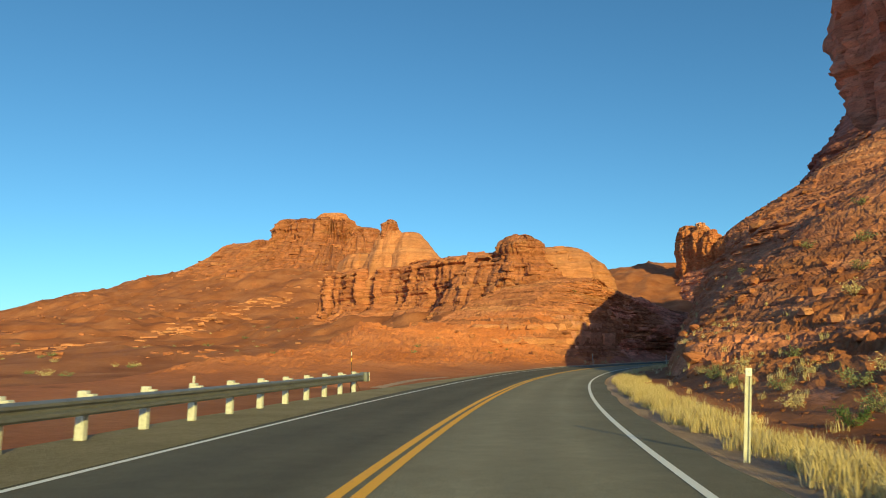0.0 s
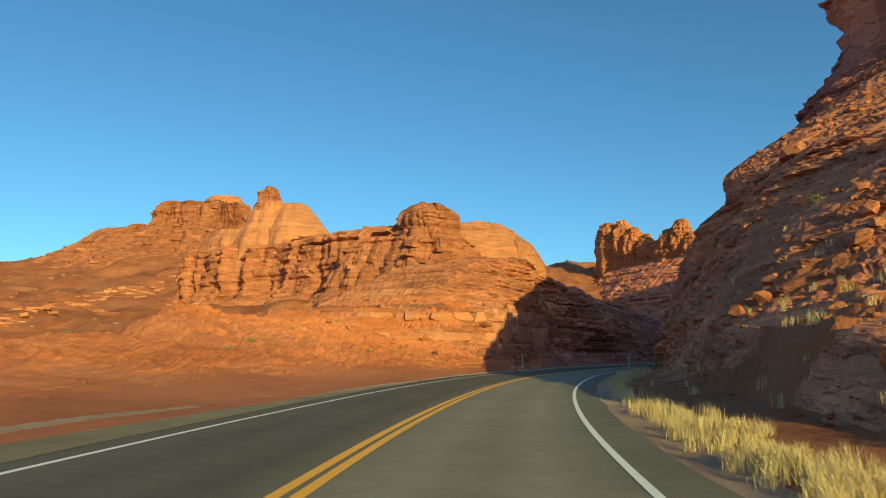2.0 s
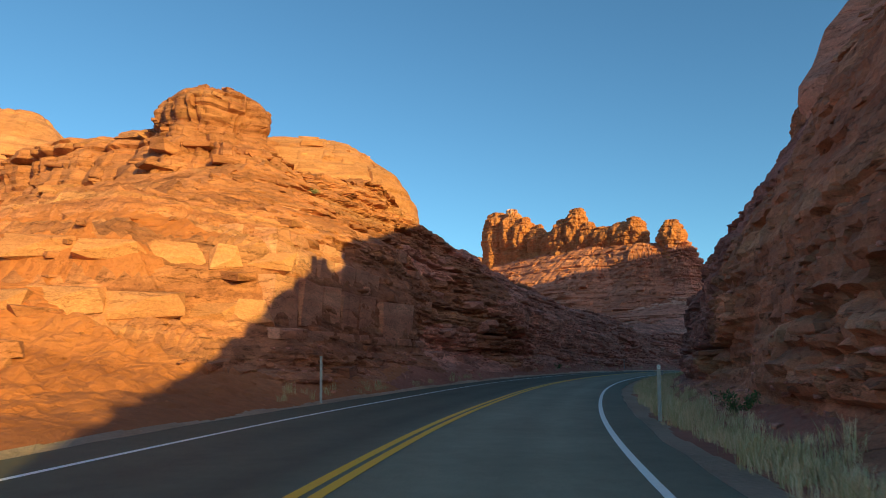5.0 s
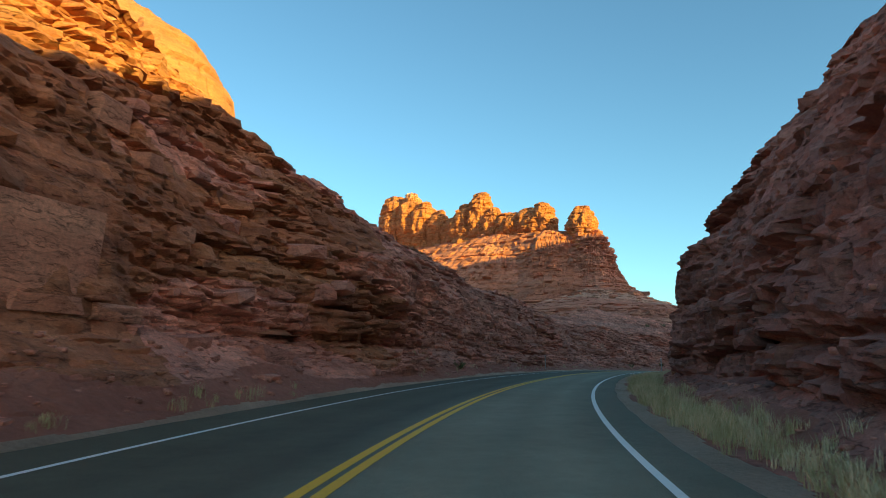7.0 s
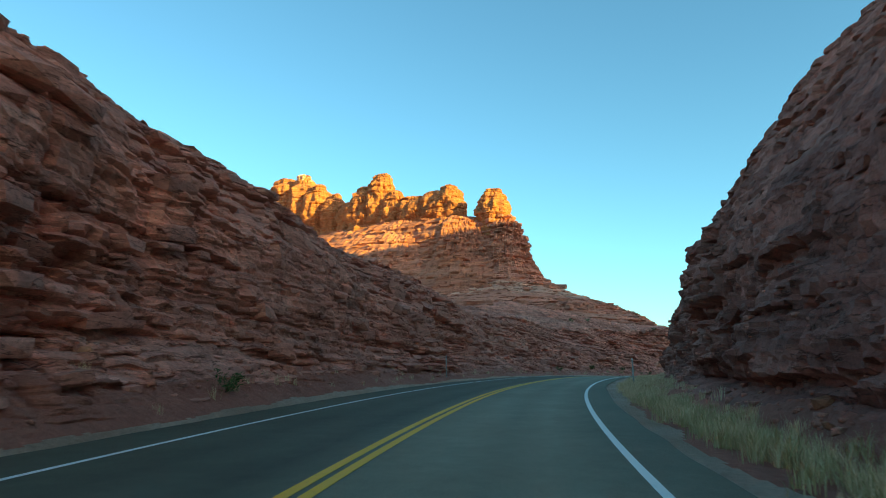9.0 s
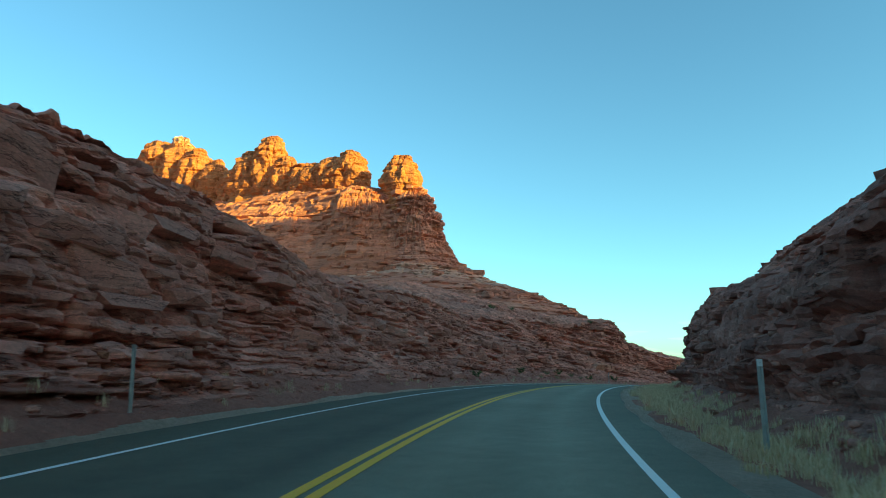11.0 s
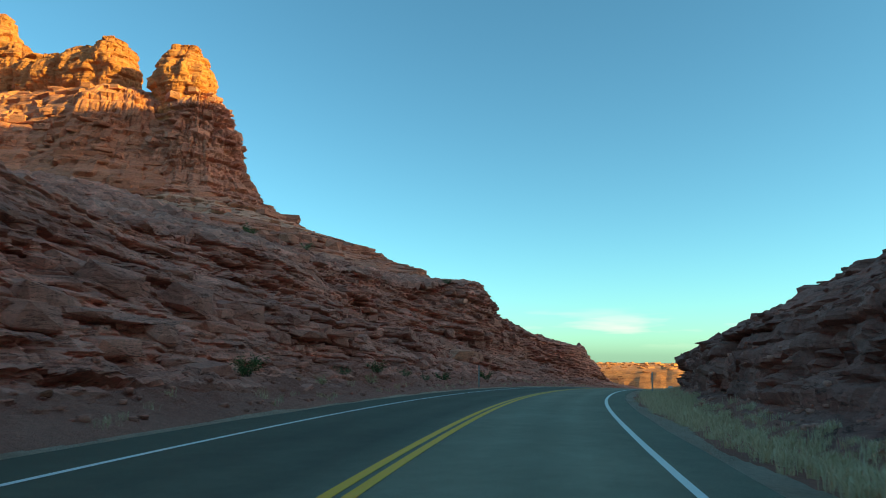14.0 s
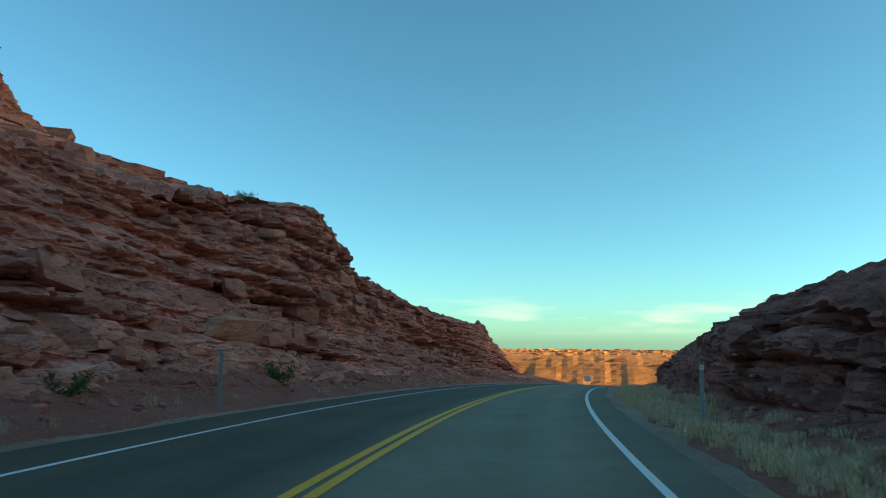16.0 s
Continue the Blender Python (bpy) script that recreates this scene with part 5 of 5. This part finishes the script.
    me.polygons.foreach_set("use_smooth", np.zeros(len(F), bool))
    me.update()
    ob = new(name, me)
    ob.parent = parent
    return tagged(ob, label, kind="stuff")


for nm, parent, seed, dip, n1, n2 in (("wall_left", wall_left, 901, 0.06, 1500, 2600), ("wall_right", wall_right, 902, -0.03, 1000, 2000)):
    pts, slot, axis, steepness = FACES[nm]
    high = pts[..., 2] - axis[..., 2]
    far = np.linalg.norm(pts[..., :2] - axis[..., :2], axis=-1)
    ok = (steepness > 0.05) & (slot != 4) & (far < 24)
    if nm == "wall_left":
        ok = ok & (pts[..., 1] > 72)
    wall_rock = GREY if nm == "wall_left" else CUT_SHADED
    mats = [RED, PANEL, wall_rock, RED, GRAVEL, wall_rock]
    run = np.repeat(SURFACE[1 if nm == "wall_left" else -1][0][:, None], ok.shape[1], 1)
    ok = ok * np.where(run < (116 if nm == "wall_left" else 62), 0.10 if nm == "wall_right" else 0.30, 1.0)
    ok = (ok * (0.4 + 0.6 * steepness) * np.clip((high - 0.15) / 0.6, 0, 1))[:-1, :-1]
    slab_field("broken_ledge", pts, slot, mats, axis, ok, n1, (0.5, 2.0), (0.10, 0.32), seed, 0.55, dip, parent, "thin broken sandstone slabs jutting from the face", (0.05, 0.36) if nm == "wall_left" else (-0.02, 0.22))
    slab_field("broken_ledge", pts, slot, mats, axis, ok, n2, (0.22, 0.8), (0.15, 0.5), seed + 10, 0.30, dip, parent, "small broken stones along the beds of the face", (0.1, 0.42))
for key, parent, mat, n, size, bed in (("cliff301", near_mesa, RED, 600, (0.8, 3.6), 1.1), ("cliff305", near_mesa, RED, 420, (0.5, 3.4), 0.9), ("capstone307", near_mesa, RED, 40, (0.6, 1.6), 0.8), ("crag308", near_mesa, RED, 60, (0.5, 2.0), 0.7), ("dome306", near_mesa, PALE, 120, (0.6, 2.4), 1.2),
                                       ("cliff311", far_mesa, RED, 900, (1.2, 5.0), 2.0), ("shoulder314", far_mesa, RED, 700, (1.2, 5.0), 2.0), ("slope321", butte, BUTTE, 4200, (0.7, 4.2), 1.1), ("shelf323", butte, SHELF, 1400, (0.7, 3.6), 1.0), ("upper_slope322", butte, SHELF, 2000, (0.8, 3.6), 1.1), ("cliff371", high_mesa, BUTTE, 900, (0.8, 4.0), 1.4), ("cliff381", end_mesa, TOWER, 1800, (2.5, 11.0), 2.5)):
    pts, slot, middle, _ = FACES[key]
    slab_field("broken_ledge", pts, None, [mat], middle, np.ones(pts[:-1, :-1].shape[:2]), n, size, (0.14, 0.4), int(key[-3:]) + 700, bed, 0.0, parent, "broken slabs on the ledges")
gp = np.stack([GX, GY, GZ], -1)
slope_part = ((GZ > 1.5) & (GX < 30) & (GX > -330) & (GY > 90) & (GY < 500))[:-1, :-1]
slab_field("slope_rubble", gp, None, [RED], np.array([-60.0, 400.0, 0.0]), slope_part, 7000, (0.3, 2.0), (0.18, 0.5), 951, 1.2, 0.0, ground, "red slabs and stones strewn over the long slope", (0.3, 0.6))

# a climbing outcrop of pale slickrock on the long slope
outcrop = np.array([(-84, 132), (-74, 155), (-69, 171), (-66, 190), (-66, 228), (-58, 241), (-48, 266), (-42, 290)], float)
near_line = np.full(GX.shape, 1e9)
for (ax, ay), (bx, by) in zip(outcrop[:-1], outcrop[1:]):
    f = np.clip(((GX - ax) * (bx - ax) + (GY - ay) * (by - ay)) / ((bx - ax) ** 2 + (by - ay) ** 2), 0, 1)
    near_line = np.minimum(near_line, np.hypot(GX - ax - f * (bx - ax), GY - ay - f * (by - ay)))
patches = (near_line < 5 + 3 * vnoise(GX * 0.06, GY * 0.06, 0 * GX, 31)) & (vnoise(GX * 0.08, GY * 0.08, 0 * GX, 32) > -0.35)
slab_field("pale_outcrop", gp, None, [PALE], np.array([-60.0, 400.0, 0.0]), patches[:-1, :-1].astype(float), 520, (0.9, 4.0), (0.16, 0.34), 961, 0.8, 0.0, ground, "pale smooth slickrock cropping out of the long slope", (0.05, 0.3))

# fallen boulders
BOULDERS = [shared("boulder", lump(rng, (1, 0.9, 0.7), 0.62, 22, 0.82), RED) for _ in range(6)]
for k in range(90):
    if k < 46:
        side, s = -1, rng.uniform(30, 84)
        d = rng.uniform(9.6, 20)
    elif k < 64:
        side, s = 1, rng.uniform(74, 98)
        d = rng.uniform(9, 24)
    else:
        side, s = rng.choice((-1, 1)), rng.uniform(95, 280)
        d = rng.uniform(6.3, 7.8)
    size = rng.uniform(0.25, 0.8) * (2.0 if k % 4 == 0 and k < 46 and s > 46 else 1.5 if k % 9 == 0 and k < 64 else 1)
    if k >= 64:
        size *= 0.5
    o = new("boulder", rng.choice(BOULDERS))
    o.matrix_world = at_road(s, side * d, height_at(side, s, d) + size * 0.12, rng.uniform(0, 6)) @ Matrix.Diagonal((size, size, size, 1))
    tagged(o, "angular red sandstone boulder fallen on the slope", "boulder", "boulders below the cliffs")


def scatter_mesh(name, shapes, places, mat, parent=None):
    """Many small shapes in one mesh: shapes as (verts, faces) in numpy, places as 4x4 arrays."""
    vs, loops, starts, n, nl = [], [], [], 0, 0
    for (v, f), m in places_with(shapes, places):
        vs.append(v @ m[:3, :3].T + m[:3, 3])
        for face in f:
            starts.append(nl)
            loops.extend(i + n for i in face)
            nl += len(face)
        n += len(v)
    me = bpy.data.meshes.new(name)
    co = np.concatenate(vs)
    me.vertices.add(len(co))
    me.vertices.foreach_set("co", co.reshape(-1).astype(np.float32))
    me.loops.add(nl)
    me.loops.foreach_set("vertex_index", np.array(loops, np.int32))
    me.polygons.add(len(starts))
    me.polygons.foreach_set("loop_start", np.array(starts, np.int32))
    me.update(calc_edges=True)
    me.materials.append(mat)
    ob = new(name, me)
    ob.parent = parent
    return ob


def places_with(shapes, places):
    for k, m in places:
        yield shapes[k], m


def shape_of(bm):
    bm.verts.ensure_lookup_table()
    bm.verts.index_update()
    out = np.array([v.co[:] for v in bm.verts]), [[v.index for v in f.verts] for f in bm.faces]
    bm.free()
    return out


stones = [shape_of(lump(rng, (1, 0.8, 0.6), 0.4, 10)) for _ in range(5)]


def strewn(count, pick, top):
    places = []
    for k in range(count):
        side, s, d = pick()
        size = 0.04 + top * rng.random() ** 3
        m = at_road(s, side * d, height_at(side, s, d) + size * 0.05, rng.uniform(0, 6)) @ Matrix.Diagonal((size, size, size, 1))
        places.append((rng.randrange(5), np.array(m)))
    return places


rubble = scatter_mesh("rubble", stones, strewn(1500, lambda: (-1, rng.uniform(10, 85), 8.2 + 14 * rng.random() ** 1.5), 0.2) + strewn(700, lambda: (1, rng.uniform(50, 100), 6.8 + 16 * rng.random()), 0.14), SOIL)
tagged(rubble, "scattered small red stones on the slopes beside the road", "rubble", kind="stuff")
talus = scatter_mesh("rubble", stones, strewn(2600, lambda: (1, rng.uniform(95, 310), 5.5 + 2.6 * rng.random() ** 0.7), 0.24) + strewn(2200, lambda: (-1, rng.uniform(80, 310), 6.5 + 1.8 * rng.random() ** 0.7), 0.26), GREY)
tagged(talus, "fallen brown stones along the foot of the cliffs", "rubble", kind="stuff")


# ---- grass and shrubs ----
def grass(name, mat, tufts, label):
    """Tufts of bent blades. Each tuft: place, height, spread, blades."""
    V, F = [], []
    r = np.random.RandomState(9)
    n = 0
    for (x, y, z), h, w, count in tufts:
        a = r.uniform(0, 2 * math.pi, count)
        lean = r.uniform(0.1, 0.75, count) * h
        hh = h * r.uniform(0.55, 1.1, count)
        bx, by = x + w * r.normal(0, 0.5, count), y + w * r.normal(0, 0.5, count)
        dx, dy = np.cos(a), np.sin(a)
        half = r.uniform(0.003, 0.006, count)
        for k in range(count):
            px, py = -dy[k] * half[k], dx[k] * half[k]
            mx, my, mz = bx[k] + dx[k] * lean[k] * 0.35, by[k] + dy[k] * lean[k] * 0.35, z + hh[k] * 0.6
            tx, ty, tz = bx[k] + dx[k] * lean[k], by[k] + dy[k] * lean[k], z + hh[k]
            V += [(bx[k] - px, by[k] - py, z - 0.05), (bx[k] + px, by[k] + py, z - 0.05), (mx + px, my + py, mz), (mx - px, my - py, mz), (tx, ty, tz)]
            F += [(n, n + 1, n + 2, n + 3), (n + 3, n + 2, n + 4)]
            n += 5
    me = bpy.data.meshes.new(name)
    me.from_pydata(V, [], F)
    me.materials.append(mat)
    return tagged(new(name, me), label, "grass", kind="stuff")


def verge(s_from, s_to, per_metre, d_from, d_to, tall, blades, side=-1):
    out = []
    for k in range(int((s_to - s_from) * per_metre)):
        s = rng.uniform(s_from, s_to)
        clump = 0.5 + 0.5 * math.sin(s * 0.9 + 2 * math.sin(s * 0.31))
        d = rng.triangular(d_from, d_to, d_from + (d_to - d_from) * 0.3)
        if rng.random() > 0.45 + 0.55 * clump:
            continue
        p = beside(np.array([s]), np.array([side * d]), height_at(side, s, d))[0]
        out.append((p, tall * rng.uniform(0.6, 1.25) * (0.75 + 0.4 * clump), rng.uniform(0.08, 0.22), blades))
    return out


grass("dry_grass", STRAW, verge(-6, 48, 24, 4.9, 7.0, 0.35, 44) + verge(48, 78, 3.5, 4.9, 6.6, 0.32, 30) + verge(78, 150, 13, 5.0, 7.0, 0.36, 30) + verge(5, 70, 2.0, 7.2, 16, 0.34, 34) + verge(92, 120, 2, 5.2, 6.4, 0.3, 20, 1),
      "dry golden bunch grass along the verge")
grass("pale_grass", OLIVE, verge(78, 150, 12, 5.0, 7.2, 0.34, 34) + verge(150, 330, 30, 4.95, 7.6, 0.22, 40) + verge(10, 80, 0.8, 6.5, 15, 0.3, 24) + verge(130, 290, 1.0, 5.3, 7.2, 0.26, 18, 1),
      "pale olive grass growing along the foot of the cliffs")


def bush_mesh(name, mat, seed, leaves, twig_count=14, size=0.5):
    """A low shrub: forked twigs from one root, small leaves along their outer half."""
    r = random.Random(seed)
    bt, bl = bmesh.new(), bmesh.new()
    tips = []
    for k in range(twig_count):
        a, up = r.uniform(0, 2 * math.pi), r.uniform(0.5, 1.3)
        p = Vector((0, 0, 0))
        way = Vector((math.cos(a), math.sin(a), up)).normalized()
        for seg in range(4):
            q = p + way * size * r.uniform(0.2, 0.34)
            side = way.cross(Vector((0, 0, 1))).normalized() * 0.008 * (1.2 - seg * 0.25)
            vs = [bt.verts.new(v) for v in (p - side, p + side, q + side * 0.7, q - side * 0.7)]
            bt.faces.new(vs)
            if seg > 0:
                tips += [(p.lerp(q, r.random()), way.copy()) for _ in range(3)]
            p = q
            way = (way + Vector((r.uniform(-1, 1), r.uniform(-1, 1), r.uniform(-0.3, 0.8))) * 0.45).normalized()
    for k in range(leaves):
        p, way = r.choice(tips)
        p = p + Vector((r.gauss(0, 1), r.gauss(0, 1), r.gauss(0, 0.8))) * 0.055 * size / 0.5
        a = Vector((r.gauss(0, 1), r.gauss(0, 1), r.gauss(0.4, 1))).normalized() * r.uniform(0.025, 0.06)
        b = a.cross(Vector((r.gauss(0, 1), r.gauss(0, 1), r.gauss(0, 1)))).normalized() * r.uniform(0.008, 0.016)
        bl.faces.new([bl.verts.new(v) for v in (p - a, p + b, p + a, p - b)])
    return shared("twigs", bt, TWIG), shared("leaves", bl, mat)


def shrub_master(name, meshes):
    e = new(name)
    for nm, me in zip(("twigs", "leaves"), meshes):
        o = new(nm, me)
        o.parent = e
    return e


KINDS = [("sagebrush", "low grey-green desert shrub on red soil", SAGE, 420), ("desert_shrub", "small green desert shrub by the road cut", GREEN, 520), ("dry_shrub", "dry straw-coloured desert shrub on red soil", STRAW, 300)]
SHRUBS = {}
for i, (nm, lab, mat, leaves) in enumerate(KINDS):
    SHRUBS[nm] = [(lab, bush_mesh(nm, mat, 60 + 10 * i + k, leaves)) for k in range(3)]


def shrub(kind, side, s, d, size):
    lab, meshes = rng.choice(SHRUBS[kind])
    e = shrub_master(kind, meshes)
    tagged(e, lab, "shrub", kind.replace("_", " ") + " plants")
    e.matrix_world = at_road(s, side * d, height_at(side, s, d) - 0.03, rng.uniform(0, 6)) @ Matrix.Diagonal((size, size, size, 1))


for s, d, size, kind in ((14, 9.5, 1.3, 0), (16, 12, 1.2, 0), (17.5, 9.2, 1.1, 1), (19, 10.5, 1.3, 0), (20, 14, 1.5, 1), (22, 9.4, 1.2, 2), (23, 11.6, 1.4, 0), (25, 13.2, 1.3, 2), (26.5, 10.2, 1.2, 0), (28, 16, 1.6, 1),
                         (29, 12, 1.2, 2), (31, 9.6, 1.2, 0), (33, 10.4, 1.3, 2), (34.5, 12.8, 1.2, 0), (36, 9.6, 1.3, 0), (37, 11.2, 1.1, 2), (39, 10.0, 1.2, 0), (40.5, 9.6, 1.0, 2), (30, 19.5, 1.8, 1), (33, 22, 1.7, 0),
                         (44, 18.6, 2.0, 2), (24, 18, 1.4, 0), (21, 21, 1.6, 1), (52, 21, 1.6, 0), (55, 22, 1.7, 0), (58, 19, 1.4, 0), (60, 23, 1.6, 0), (91.6, 7.0, 1.3, 1), (47, 24, 1.5, 1), (63, 14.5, 0.9, 0)):
    shrub(KINDS[kind][0], -1, s, d, size)
for s, d, size, kind in ((143, 5.9, 1.2, 1), (205.5, 6.8, 1.1, 1), (221.5, 8.0, 1.5, 1), (233.4, 7.6, 1.3, 1), (243, 7.0, 1.2, 1), (253.4, 7.0, 1.6, 1), (229, 7.6, 0.9, 0), (237, 7.4, 1.0, 0), (240, 7.2, 0.9, 0), (226, 7.2, 0.8, 2), (231, 7.0, 0.9, 2),
                         (66, 17, 0.9, 0), (70, 14, 0.8, 0), (73, 20, 1.0, 0), (78, 13, 0.8, 0), (80, 21, 0.9, 0), (84, 18.5, 0.8, 0), (62, 24, 1.0, 0), (88, 15.0, 0.7, 0), (236, 17, 1.3, 1), (246, 19, 1.4, 0), (252, 15.5, 1.2, 0), (262, 13.5, 1.2, 1), (214, 16, 1.2, 1), (198, 17, 1.1, 0), (110, 13.5, 0.8, 0)):
    shrub(KINDS[kind][0], 1, s, d, size)
for s, d, size in ((222, 14.5, 1.6), (245, 13.5, 1.3), (252, 12.8, 1.2), (268, 13.2, 1.5), (120, 13.4, 1.4)):
    shrub("desert_shrub", -1, s, d, size)


def ground_at(x, y):
    i, k = int(np.clip(np.searchsorted(gy, y), 1, len(gy) - 1)), int(np.clip(np.searchsorted(gx, x), 1, len(gx) - 1))
    fx, fy = (x - gx[k - 1]) / (gx[k] - gx[k - 1]), (y - gy[i - 1]) / (gy[i] - gy[i - 1])
    return (GZ[i - 1, k - 1] * (1 - fx) + GZ[i - 1, k] * fx) * (1 - fy) + (GZ[i, k - 1] * (1 - fx) + GZ[i, k] * fx) * fy


# sagebrush scattered over the open slope
for k in range(70):
    y = rng.uniform(60, 190)
    x = -rng.uniform(0.12, 0.72) * y - 8
    kind = rng.choice(("sagebrush", "dry_shrub"))
    lab, meshes = rng.choice(SHRUBS[kind])
    e = shrub_master(kind, meshes)
    tagged(e, lab, "shrub", kind.replace("_", " ") + " plants")
    size = rng.uniform(0.9, 2.0)
    e.matrix_world = T(x, y, ground_at(x, y) - 0.04) @ Matrix.Rotation(rng.uniform(0, 6), 4, "Z") @ Matrix.Diagonal((size, size, size * 0.8, 1))
